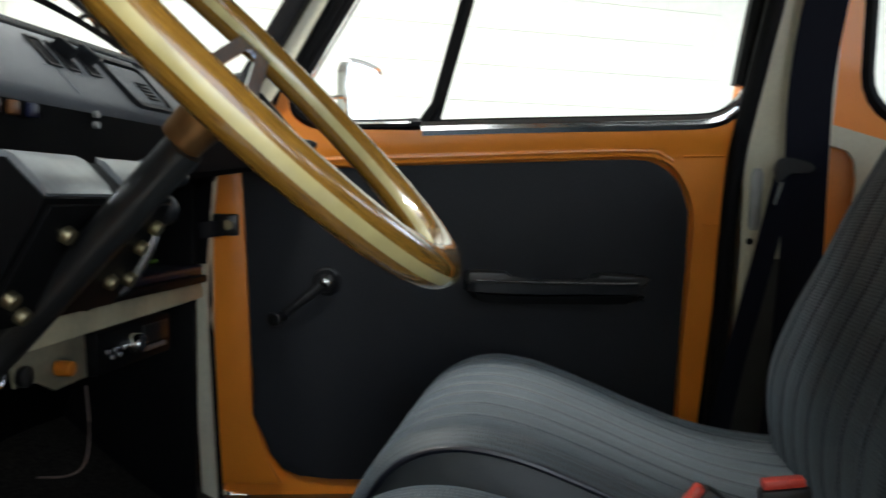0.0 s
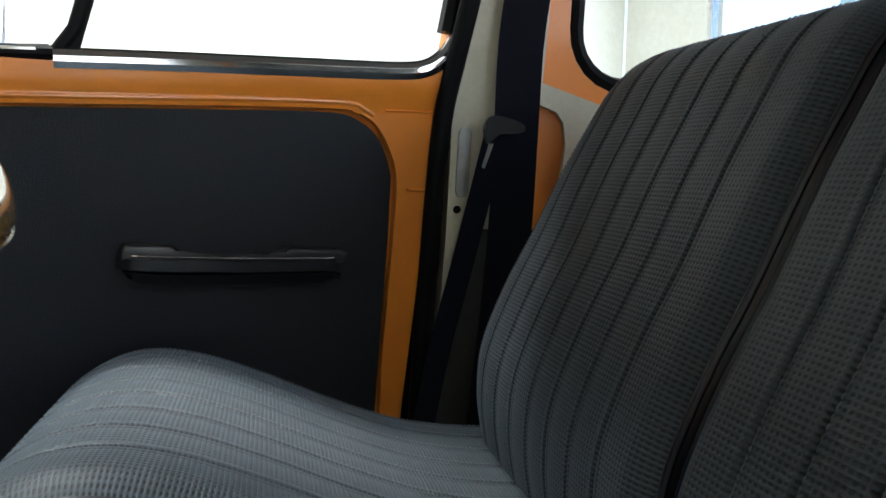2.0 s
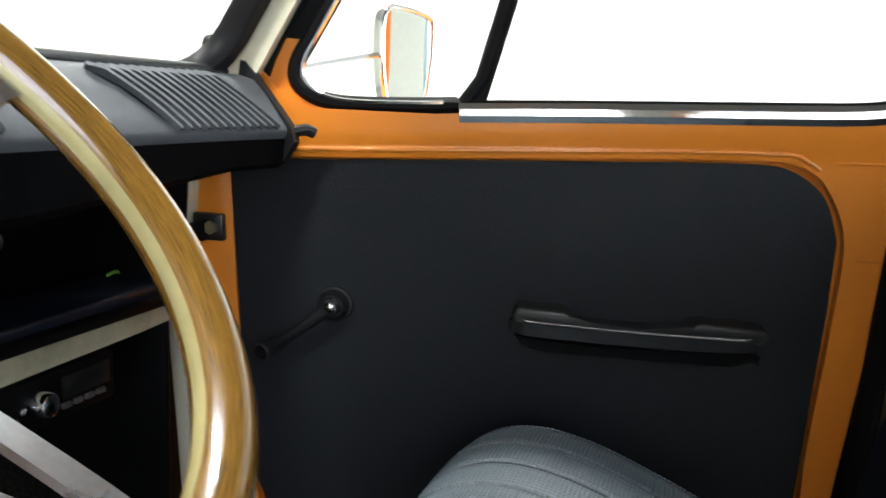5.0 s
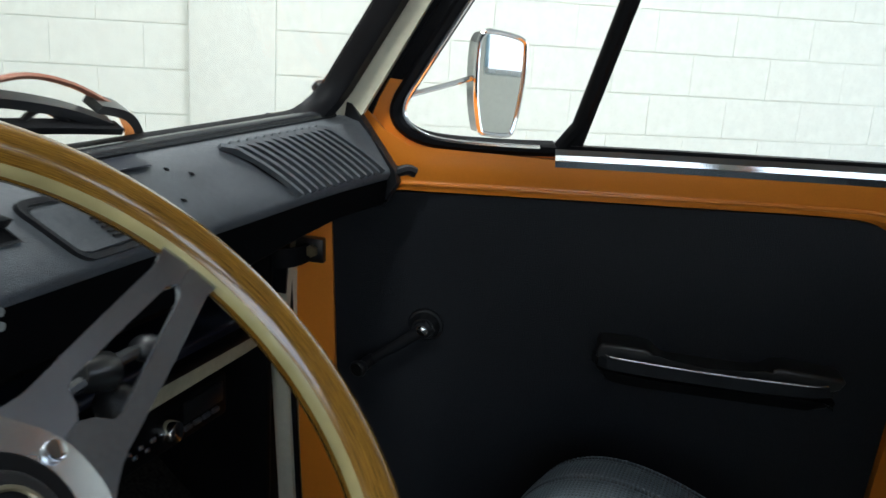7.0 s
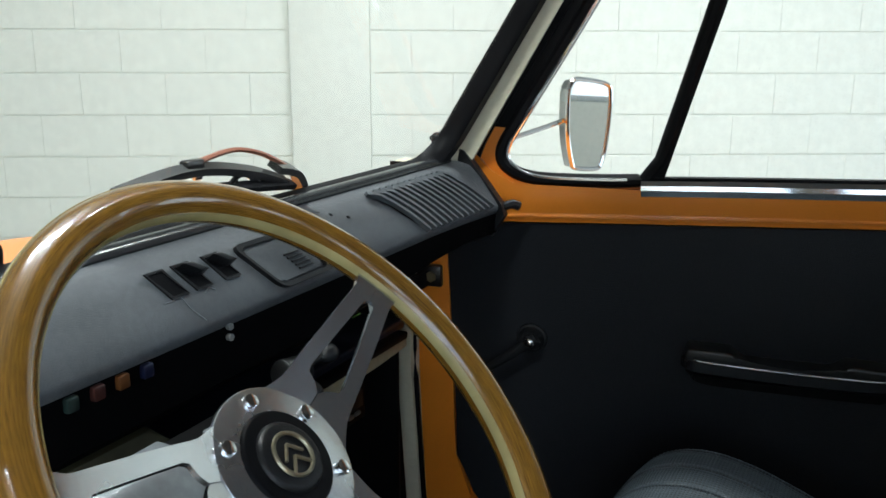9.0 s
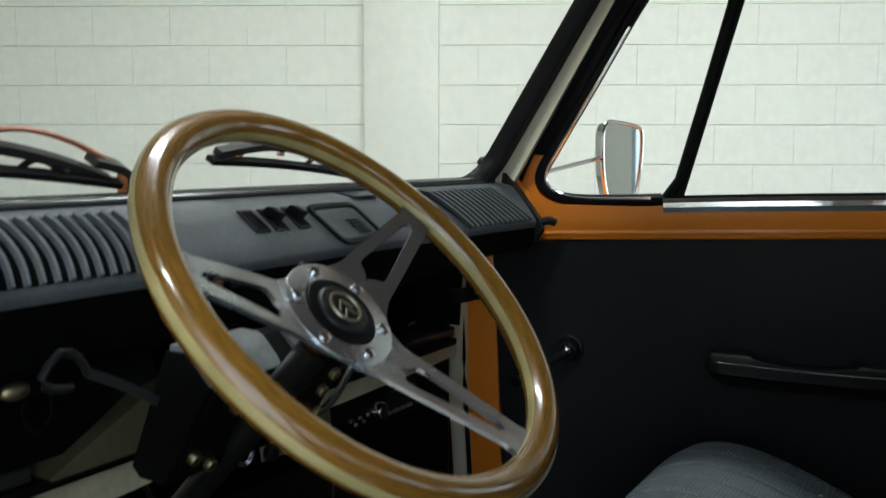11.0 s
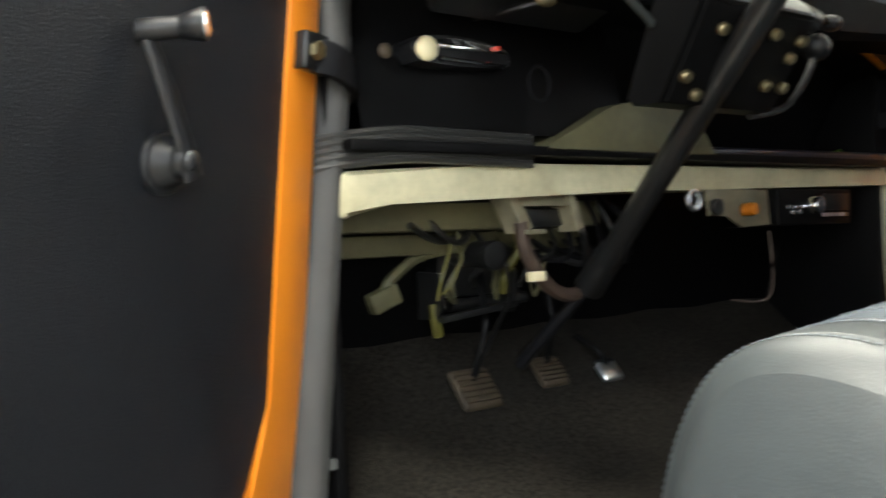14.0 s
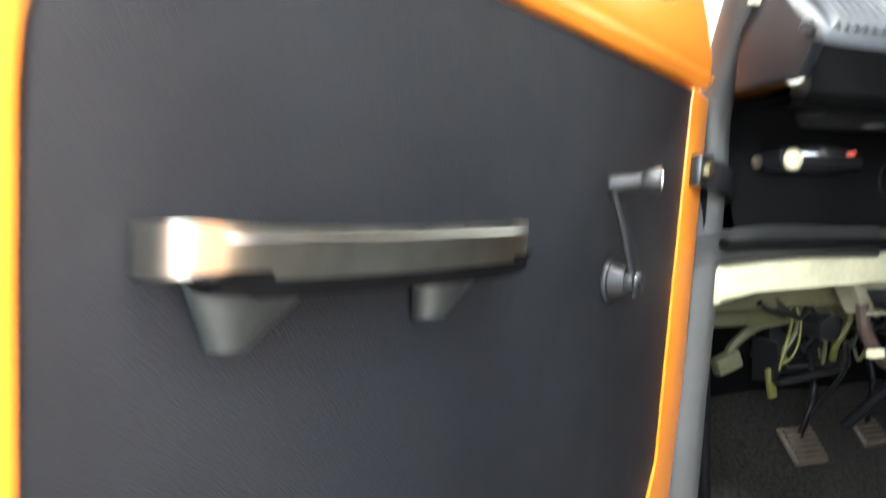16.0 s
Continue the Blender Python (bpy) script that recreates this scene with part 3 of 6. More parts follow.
roof = part("roof", grid_sheet(rows), HEADLINER, body, "unseen grey roof lining that keeps lamp light out")
for s in (-1, 1):
    part("roof_rail", boxed((1.02, s * 0.690, 1.452), (1.56, 0.05, 0.06), (0, 0, s * 7.0), bevel=0.012), ORANGE, body)

# B pillar, rear side with window
for s in (-1, 1):
    bm = bmesh.new()
    slab(bm, [(0.836, 0.36), (0.842, 0.58), (0.850, 0.78), (0.852, 0.96), (0.868, 1.07), (0.940, 1.44), (1.000, 1.44), (0.990, 1.07), (0.985, 0.96), (0.980, 0.36)], xz_at, s * 0.735, s * 0.775, bevel=0.006)
    bp = part("b_pillar", bm, CREAM, body, "cream painted pillar behind the front door")
    bm = bmesh.new()
    pts = smooth_path([(0.816, s * 0.742, 0.36), (0.824, s * 0.742, 0.70), (0.836, s * 0.740, 0.94), (0.856, s * 0.730, 1.07), (0.925, s * 0.70, 1.42)], 6)
    tube(bm, pts, 0.015, 10)
    part("pillar_seal", bm, RUBBER, body)
    bm = bmesh.new()
    slab(bm, [(0.861, 0.858), (0.865, 0.850), (0.877, 0.850), (0.881, 0.858), (0.882, 0.946), (0.877, 0.954), (0.867, 0.954), (0.862, 0.946)], xz_at, s * 0.7345, s * 0.7305, bevel=0.001)
    if s > 0:
        # black box added behind the door's rear gap to stop light leaking
        part("gap_cover", boxed((0.825, s * 0.786, 0.685), (0.08, 0.008, 0.66)), RUBBER, body)
    part("striker_plate", bm, GREYSTEEL, bp, "oval steel striker plate")
    bm = bmesh.new()
    cyl(bm, (0.865, s * 0.7345, 0.831), (0.865, s * 0.7315, 0.831), 0.006, seg=14)
    part("screw_hole", bm, RUBBER, bp)

    bm = bmesh.new()
    slab(bm, [(0.840, 0.36), (0.842, 0.60), (0.886, 0.802), (0.990, 0.802), (0.990, 0.36)], xz_at, s * 0.7315, s * 0.734, bevel=0.001)
    part("lower_trim", bm, GREYRUBBER, bp, "dark grey trim low on the pillar")
    # side panel behind the pillar: orange frame round the window
    def rside(x, z, d, s=s):
        return (x, s * (0.790 - d), z)
    outer = [(0.955, 0.36), (0.955, 0.80), (0.955, 1.03), (0.955, 1.22), (0.985, 1.46), (1.20, 1.46), (1.50, 1.46), (1.80, 1.46), (1.80, 1.22), (1.80, 1.03), (1.80, 0.80), (1.80, 0.36)]
    k = len(outer)

    def rounded(x0, x1, z0, z1, r, n=6):
        pts = []
        for i, (cx, cz) in enumerate(((x0 + r, z0 + r), (x1 - r, z0 + r), (x1 - r, z1 - r), (x0 + r, z1 - r))):
            for q in range(n + 1):
                a = math.pi + math.pi / 2 * i + math.pi / 2 * q / n
                pts.append((cx + r * math.cos(a), cz + r * math.sin(a)))
        return pts
    hole = rounded(1.048, 1.66, 1.028, 1.42, 0.085)
    c = (1.354, 1.224)
    outer = []
    for x, z in hole:
        dx, dz = x - c[0], z - c[1]
        f = min((0.375 / abs(dx)) if dx < 0 else (0.47 / max(dx, 1e-6)), (0.236 / dz) if dz > 0 else (0.236 / max(-dz, 1e-6)))
        outer.append((c[0] + dx * f, c[1] + dz * f))
    bm = bmesh.new()
    frame_slab(bm, outer, hole, rside, 0.0, 0.020)
    part("side_window_panel", bm, ORANGE, body, "orange body side round the rear side window")
    bm = bmesh.new()
    tube(bm, [Vector(rside(x, z, 0.012)) for x, z in hole], 0.014, 8, closed=True, up=(0, 1, 0))
    part("side_window_seal", bm, RUBBER, body)
    bm = bmesh.new()
    bm.faces.new([bm.verts.new(rside(x, z, 0.008)) for x, z in hole])
    g = part("side_window", bm, GLASS, body, smooth=False)
    g.visible_shadow = False
    part("rear_side_panel", boxed((1.39, s * 0.790, 0.68), (0.85, 0.03, 0.66), bevel=0.008), ORANGE, body)
    # cream inner panel with a cut-out
    bm = bmesh.new()
    frame_slab(bm, [(0.980, 0.50), (1.24, 0.50), (1.24, 0.78), (1.24, 0.955), (1.15, 0.980), (1.07, 1.004), (0.985, 1.030), (0.980, 0.78)],
               [(0.990, 0.58), (1.01, 0.58), (1.028, 0.78), (1.038, 0.935), (1.032, 0.968), (1.020, 0.984), (0.992, 0.994), (0.990, 0.78)], rside, 0.022, 0.034)
    part("inner_side_panel", bm, CREAM, body, "cream inner side panel with a cut-out")
def lean_in(o, about):
    """Tip a side part of the body in towards the roof."""
    for v in o.data.vertices:
        v.co.y -= math.copysign(1.0, v.co.y) * LEAN * (v.co.z - about)


for o in body.children_recursive:
    if o.name.split(".")[0] in ("post_cover", "hinge_cover", "door_post", "post_seal"):
        lean_in(o, LEANZ)
    elif o.name.split(".")[0] in ("b_pillar", "pillar_seal", "gap_cover", "striker_plate", "screw_hole", "lower_trim", "side_window_panel", "side_window_seal", "side_window", "rear_side_panel", "inner_side_panel"):
        lean_in(o, 0.83)
# rear of the cabin
part("rear_wall", boxed((1.82, 0, 0.75), (0.04, 1.58, 0.8), bevel=0.01), ORANGE, body)
hole = [(y, z) for y, z in rounded(-0.55, 0.55, 1.13, 1.42, 0.07)]
bm = bmesh.new()
outer = []
for y, z in hole:
    f = min(0.79 / max(abs(y), 1e-6), 0.19 / max(abs(z - 1.275), 1e-6))
    outer.append((y * f, 1.275 + (z - 1.275) * f))
frame_slab(bm, outer, hole, lambda y, z, d: (1.82 - d, y, z), 0.0, 0.03)
part("rear_window_frame", bm, ORANGE, body)
bm = bmesh.new()
bm.faces.new([bm.verts.new((1.805, y, z)) for y, z in hole])
g = part("rear_window", bm, GLASS, body, smooth=False)
g.visible_shadow = False

# cross member under the dashboard
bm = bmesh.new()
slab(bm, [(-0.535, 0.745), (-0.300, 0.757), (0.545, 0.765), (0.560, 0.752), (0.560, 0.735), (0.470, 0.734), (-0.120, 0.724), (-0.470, 0.717), (-0.520, 0.697), (-0.535, 0.696)], yz_at, -0.10, -0.030, bevel=0.006)
part("cross_member", bm, BEAMCREAM, body, "cream painted cross member under the dashboard")
part("lower_rail", boxed((-0.13, -0.30, 0.700), (0.05, 0.44, 0.035), (0, 0, 0), bevel=0.006), OLIVE, body, "dusty olive lower rail")
part("lower_rail", boxed((-0.17, -0.30, 0.668), (0.03, 0.46, 0.028), (0, 3, 0), bevel=0.006), OLIVE, body)
bm = bmesh.new()
slab(bm, [(-0.285, 0.766), (-0.150, 0.830), (-0.105, 0.838), (-0.012, 0.838), (0.030, 0.800), (0.060, 0.768)], yz_at, -0.08, -0.010, bevel=0.004)
part("column_bracket", bm, OLIVE, body, "grey-olive pressed steering column bracket")

# road wheels carry the car on the garage floor
for x, y in ((-0.72, -0.54), (-0.72, 0.54), (1.58, -0.60), (1.58, 0.60)):
    prof = [(0.185, -0.058), (0.250, -0.066), (0.282, -0.056), (0.290, -0.030), (0.290, 0.030), (0.282, 0.056), (0.250, 0.066), (0.185, 0.058)]
    bm = bmesh.new()
    V = [[bm.verts.new((x + r * math.cos(2 * math.pi * i / 40), y + w, 0.290 + r * math.sin(2 * math.pi * i / 40))) for r, w in prof] for i in range(40)]
    for i in range(40):
        for j in range(len(prof)):
            bm.faces.new((V[i][j], V[(i + 1) % 40][j], V[(i + 1) % 40][(j + 1) % len(prof)], V[i][(j + 1) % len(prof)]))
    road = part("road_wheel", bm, RUBBER, body, "black road wheel tyre")
    bm = bmesh.new()
    cyl(bm, (x, y - 0.045, 0.290), (x, y + 0.045, 0.290), 0.186, seg=36, bevel=0.008)
    part("rim", bm, STEEL, road)
    bm = bmesh.new()
    cyl(bm, (x, y - 0.058, 0.290), (x, y + 0.058, 0.290), 0.060, 0.060, 24, bevel=0.008)
    part("wheel_hub", bm, CHROME, road)
part("axle_beam", boxed((-0.72, 0, 0.290), (0.06, 1.0, 0.06), bevel=0.01), DARKSTEEL, body)
part("axle_beam", boxed((1.58, 0, 0.290), (0.06, 1.1, 0.06), bevel=0.01), DARKSTEEL, body)
part("chassis_rail", boxed((0.40, 0, 0.285), (2.3, 0.60, 0.05), bevel=0.01), DARKSTEEL, body)

# ---------------------------------------------------------------- front doors
def curve2(pts, n=5):
    return [(p.x, p.y) for p in smooth_path([(a, b, 0) for a, b in pts], n)]


def build_door(side, angle, label):
    m = door_frame(side, angle)
    door = thing("door_1" if side > 0 else "door_2", label, "car door", m, kind="structure")
    # pressed steel inner skin: one plate, the upper rail proud of it
    outline = [(-0.032, 0.380), (0.10, 0.360), (0.76, 0.360), (0.800, 0.40), (0.800, 0.55), (0.815, 0.75), (0.822, 0.90), (0.840, 1.045), (0.30, 1.015), (0.095, 1.005), (0.055, 0.985), (-0.030, 0.930)]
    bm = bmesh.new()
    slab(bm, outline, uzw, -0.050, -0.010, bevel=0.004)
    part("inner_skin", bm, ORANGE, door, "orange painted pressed steel door")
    # upper rail
    rail_low = curve2([(-0.005, 0.9465), (0.17, 0.957), (0.35, 0.9685), (0.655, 0.987), (0.715, 0.980), (0.746, 0.950), (0.767, 0.895), (0.767, 0.80), (0.763, 0.70), (0.760, 0.615), (0.760, 0.52), (0.752, 0.43)], 6)
    rail = rail_low + [(0.790, 0.42), (0.796, 0.55), (0.808, 0.72), (0.820, 0.90), (0.842, 1.060), (0.800, 1.045), (0.315, 1.018), (0.130, 1.012), (0.095, 1.030), (0.070, 1.06), (0.040, 1.02), (0.0, 0.955)]
    bm = bmesh.new()
    slab(bm, rail, uzw, -0.006, 0.010, bevel=0.003)
    part("trim_rail", bm, ORANGE, door)
    # raised bead round the panel
    bm = bmesh.new()
    tube(bm, [(u, 0.0095, z + 0.0085) for u, z in rail_low[:-40]], 0.0032, 8)
    part("bead", bm, ORANGE, door)
    for line in ([(0.745, 0.0105, 0.990), (0.76, 0.0105, 0.9905), (0.815, 0.0105, 0.993)], [(0.783, 0.0105, 0.878), (0.79, 0.0105, 0.875), (0.815, 0.0105, 0.877)]):
        bm = bmesh.new()
        tube(bm, smooth_path(line, 4), 0.002, 6)
        part("pressed_crease", bm, ORANGE, door)
    # front edge strip
    bm = bmesh.new()
    slab(bm, [(-0.030, 0.40), (0.075, 0.40), (0.055, 0.435), (0.036, 0.510), (0.027, 0.528), (0.027, 0.70), (0.022, 0.945), (-0.028, 0.935)], uzw, -0.006, 0.006, bevel=0.002)
    part("front_strip", bm, ORANGE, door)
    part("edge_fold", boxed((-0.026, -0.022, 0.66), (0.010, 0.052, 0.55), bevel=0.003), ORANGE, door)
    # vinyl trim panel with slight waviness
    top = [(0.021, 0.943), (0.20, 0.955), (0.35, 0.9645), (0.50, 0.9735), (0.655, 0.982), (0.704, 0.975), (0.741, 0.946), (0.761, 0.895)]
    panel = curve2(top, 5) + [(0.761, 0.80), (0.758, 0.70), (0.756, 0.618), (0.754, 0.52), (0.745, 0.43), (0.72, 0.412), (0.45, 0.408), (0.16, 0.410), (0.105, 0.415), (0.077, 0.428), (0.057, 0.456), (0.042, 0.505), (0.030, 0.524), (0.031, 0.60), (0.028, 0.75)]
    bm = bmesh.new()
    slab(bm, panel, uzw, -0.006, 0.004, bevel=0.002)
    part("trim_panel", bm, VINYL, door, "plain black vinyl door trim panel")
    # window frame
    qin = curve2([(0.316, 1.030), (0.25, 1.025), (0.160, 1.023), (0.120, 1.036), (0.110, 1.062), (0.135, 1.110), (0.20, 1.220), (0.272, 1.343), (0.320, 1.405), (0.360, 1.415)], 5)
    frame_pts = [(0.09, 0.985), (0.052, 1.02), (0.075, 1.10), (0.160, 1.240), (0.222, 1.345), (0.275, 1.425), (0.32, 1.450), (0.55, 1.455), (0.80, 1.452), (0.875, 1.440), (0.888, 1.40), (0.858, 1.20), (0.842, 1.08)]
    bm = bmesh.new()
    sweep(bm, [(u, -0.018, z) for u, z in curve2(frame_pts, 4)], [(-0.010, -0.016), (0.012, -0.016), (0.014, 0.014), (-0.010, 0.016)], up=(0, 1, 0))
    part("window_frame", bm, ORANGE, door, "orange window frame")
    bm = bmesh.new()
    sweep(bm, [(u, -0.004, z) for u, z in curve2([(0.062, 1.00), (0.077, 1.075), (0.160, 1.215), (0.226, 1.325), (0.285, 1.415), (0.33, 1.437), (0.80, 1.438), (0.868, 1.425), (0.872, 1.38), (0.845, 1.20), (0.832, 1.11)], 5)], [(-0.010, -0.012), (0.014, -0.012), (0.016, 0.006), (0.002, 0.012), (-0.010, 0.008)], up=(0, 1, 0))
    part("frame_seal", bm, RUBBER, door)
    # orange corner plate ahead of the quarter light
    bm = bmesh.new()
    low, high = [q for q in qin if q[1] <= 1.125], [q for q in qin if q[1] >= 1.095]
    slab(bm, [(0.316, 1.006), (0.100, 0.998), (0.044, 1.008), (0.054, 1.065), (0.086, 1.122)] + low[::-1], uzw, -0.020, -0.003)
    part("corner_plate", bm, ORANGE, door, smooth=False)
    bm = bmesh.new()
    slab(bm, [(0.070, 1.098), (0.150, 1.228), (0.217, 1.338), (0.280, 1.425), (0.360, 1.440)] + high[::-1], uzw, -0.018, -0.002)
    part("frame_filler", bm, RUBBER, door, smooth=False)
    # quarter light
    qw = qin + curve2([(0.360, 1.415), (0.400, 1.400), (0.418, 1.370), (0.410, 1.335), (0.371, 1.185), (0.330, 1.034)], 4)[1:]
    bm = bmesh.new()
    tube(bm, [(u, -0.006, z) for u, z in qw[:-1]], 0.0105, 10, closed=True, up=(0, 1, 0), flat=1.2)
    part("quarter_light_seal", bm, RUBBER, door, "black rubber quarter light seal")
    bm = bmesh.new()
    tube(bm, [(u + 0.011, 0.005, z + 0.004) for u, z in qin[3:34]], 0.0028, 6, up=(0, 1, 0))
    part("quarter_light_bead", bm, CHROME, door)
    bm = bmesh.new()
    bm.faces.new([bm.verts.new((u, -0.012, z)) for u, z in qw[:-1]])
    part("quarter_light", bm, GLASS, door, smooth=False).visible_shadow = False
    part("divider", sweep(bmesh.new(), [(0.334 + 0.27 * (i / 6) * 0.40, -0.006, 1.030 + 0.40 * i / 6) for i in range(7)], [(-0.006, -0.010), (0.006, -0.010), (0.007, 0.008), (-0.007, 0.008)], up=(0, 1, 0)), RUBBER, door, "black window divider bar")
    # main glass
    win = curve2([(0.345, 1.035), (0.78, 1.052), (0.826, 1.075), (0.840, 1.11), (0.868, 1.38), (0.855, 1.425), (0.80, 1.432), (0.44, 1.43)], 4)
    bm = bmesh.new()
    bm.faces.new([bm.verts.new((u, -0.016, z)) for u, z in win])
    part("window_pane", bm, GLASS, door, smooth=False).visible_shadow = False
    # bright sill strip, curving up at the rear
    sp = curve2([(0.312, 1.021), (0.45, 1.0295), (0.62, 1.0385), (0.755, 1.046), (0.800, 1.054), (0.828, 1.074), (0.846, 1.104)], 6)
    bm = bmesh.new()
    sweep(bm, [(u, 0.008, z) for u, z in sp], [(-0.011, -0.006), (0.010, -0.006), (0.011, 0.004), (0.004, 0.007), (0.0, 0.003), (-0.004, 0.007), (-0.012, 0.004)], up=(0, 1, 0))
    part("sill_strip", bm, CHROME, door, "bright metal window sill strip")
    bm = bmesh.new()
    sweep(bm, [(u, -0.002, z + 0.0115) for u, z in sp[1:-4]], [(-0.003, -0.008), (0.003, -0.008), (0.003, 0.006), (-0.003, 0.006)], up=(0, 1, 0))
    part("glass_wiper", bm, RUBBER, door)
    # armrest pull: moulded bar with raised ends on two legs, bright strip along its face
    sh, up = (0.0, 0.0) if side > 0 else (0.020, 0.020)
    low = -0.004 if side > 0 else 0.0
    bm = bmesh.new()
    if side > 0:
        top = [(0.388, 0.768), (0.387, 0.780), (0.393, 0.789), (0.448, 0.789), (0.456, 0.786), (0.466, 0.777), (0.475, 0.774), (0.53, 0.774), (0.584, 0.775), (0.592, 0.778), (0.602, 0.786), (0.610, 0.789), (0.684, 0.786), (0.690, 0.781)]
        slab(bm, top + [(0.684, 0.770), (0.668, 0.762), (0.50, 0.758), (0.415, 0.758), (0.397, 0.762)], uzw, 0.004, 0.046, bevel=0.005, seg=3)
    else:
        slab(bm, [(u + sh - (0.010 if u > 0.66 else 0.0), 0.774 + (z - 0.774) * (0.35 if z > 0.774 else 1.0)) for u, z in curve2([(0.388, 0.776), (0.402, 0.789), (0.455, 0.788), (0.474, 0.774), (0.505, 0.772), (0.585, 0.776), (0.604, 0.789), (0.668, 0.787), (0.682, 0.780)], 4) + [(0.680, 0.774), (0.668, 0.766), (0.50, 0.762), (0.415, 0.762), (0.395, 0.767)]], uzw, 0.004, 0.046, bevel=0.007, seg=3)
    arm = part("armrest", bm, RIB, door, "black moulded armrest pull handle")
    bm = bmesh.new()
    sweep(bm, smooth_path([(0.386 + sh, 0.030, 0.768 + low), (0.396 + sh, 0.043, 0.767 + low), (0.42 + sh, 0.049, 0.766 + low), (0.53 + sh, 0.052, 0.766 + low), (0.64 + sh, 0.049, 0.768 + low), (0.676 + sh, 0.040, 0.771 + low)] + ([] if side > 0 else [(0.684 + sh, 0.030, 0.771), (0.686 + sh, 0.008, 0.771)]), 6), [(a, b * (1.0 if side > 0 else 1.75)) for a, b in ((-0.004, -0.0075), (0.003, -0.0085), (0.006, -0.004), (0.006, 0.003), (0.003, 0.0075), (-0.004, 0.0075))])
    part("bright_strip", bm, GLOSSBLACK if side > 0 else WARMCHROME, arm, "glossy strip along the armrest" if side > 0 else "bright metal strip along the armrest")
    # highlight on the armrest's front lip, modelled as a thin bright tube
    bm = bmesh.new()
    tube(bm, smooth_path([(0.400 + sh, 0.050, 0.7745), (0.42 + sh, 0.0565, 0.7740), (0.53 + sh, 0.0590, 0.7735), (0.64 + sh, 0.0560, 0.7750), (0.668 + sh, 0.050, 0.776)], 6), 0.0014, 6)
    part("bright_line", bm, BRIGHTSTRIP, arm, "thin highlight modelled as a bright line along the armrest")
    bm = bmesh.new()
    slab(bm, [(u + sh, z + 1.5 * low) for u, z in curve2([(0.390, 0.760), (0.415, 0.757), (0.50, 0.755), (0.665, 0.760), (0.674, 0.755), (0.650, 0.746), (0.52, 0.743), (0.425, 0.743), (0.398, 0.750)], 4)], uzw, 0.030, 0.053, bevel=0.007, seg=3)
    # near-black, so the bar carries the shade lines below the armrest
    part("grip_bar", bm, MATTBLACK, arm)
    for u0, u1, ut in () if side > 0 else ((0.396, 0.490, 0.464), (0.560, 0.676, 0.636)):
        # tapering foot under the bar
        bm = bmesh.new()
        rows = []
        for i in range(9):
            f = i / 8
            c0, c1 = u0 + (ut - 0.010 - u0) * f, u1 + (ut + 0.010 - u1) * f
            uc, hu = (c0 + c1) / 2 + sh, (c1 - c0) / 2
            wc, hw = 0.024 - 0.010 * f, 0.021 - 0.010 * f
            z = 0.764 - 0.048 * f ** 1.1
            rows.append([(uc + hu * math.copysign(abs(math.cos(q)) ** 0.85, math.cos(q)), wc + hw * math.copysign(abs(math.sin(q)) ** 0.85, math.sin(q)), z) for q in [2 * math.pi * k / 20 for k in range(20)]])
        bm = grid_sheet(rows, close_rows=True)
        bm.faces.new([v for v in bm.verts if abs(v.co.z - 0.716) < 1e-4])
        part("leg", bm, WORNGREY, arm, "grey moulded armrest foot")
    for o in (arm, *arm.children_recursive):
        for v in o.data.vertices:
            v.co.z += up
    if side < 0:
        for du, dz in ((0.0, 0.0), (0.003, -0.005)):
            bm = bmesh.new()
            box(bm, (0.610 + du, 0.0042, 0.619 + dz), (0.010, 0.0008, 0.0016), (0, -6, 0))
            part("scuff", bm, GREYRUBBER, door, "pale scuff on the vinyl")
    # window winder
    if side > 0:
        c, k, tip = Vector((0.157, 0.020, 0.762)), Vector((0.086, 0.030, 0.704)), Vector((0.076, 0.064, 0.702))
    else:
        c, k, tip = Vector((0.184, 0.020, 0.742)), Vector((0.219, 0.016, 0.833)), Vector((0.200, 0.054, 0.836))
    bm = bmesh.new()
    cyl(bm, c - Vector((0, 0.016, 0)), c - Vector((0, 0.010, 0)), 0.025, 0.024, 28, bevel=0.002)
    cyl(bm, c - Vector((0, 0.012, 0)), c + Vector((0, 0.004, 0)), 0.021, 0.015, 24)
    cyl(bm, c, c + Vector((0, 0.012, 0)), 0.014, 0.012, 20, bevel=0.002)
    crank = part("window_winder", bm, PLASTIC, door, "black window winder with chrome cap")
    bm = bmesh.new()
    low = c + (c - k).normalized() * 0.014 + Vector((0, 0.010, 0))
    path = smooth_path([low, c + Vector((0, 0.010, 0)), c.lerp(k, 0.55) + Vector((0, 0.006, 0)), k], 6)
    rows = []
    for i, p in enumerate(path):
        f = i / (len(path) - 1)
        d = (k - c).normalized()
        sd = Vector((d.z, 0, -d.x))
        hw, ht = 0.0105 - 0.0045 * f, 0.0042
        rows.append([p + sd * (hw * math.cos(q)) + Vector((0, ht * math.sin(q), 0)) for q in [2 * math.pi * j / 12 for j in range(12)]])
    bm = grid_sheet(rows, close_rows=True)
    part("crank_arm", bm, PLASTIC, crank)
    bm = bmesh.new()
    axis = (tip - k).normalized()
    cyl(bm, k - axis * 0.006, k.lerp(tip, 0.62), 0.0088, 0.0080, 18, bevel=0.002)
    cyl(bm, k.lerp(tip, 0.55), tip, 0.0085, 0.0130, 18, bevel=0.003)
    part("knob", bm, PLASTIC, crank)
    bm = bmesh.new()
    ball(bm, c + Vector((0, 0.012, 0)), 0.0085, (1, 0.6, 1))
    part("cap", bm, CHROME if side > 0 else GLOSSBLACK, crank, "glossy domed cap")
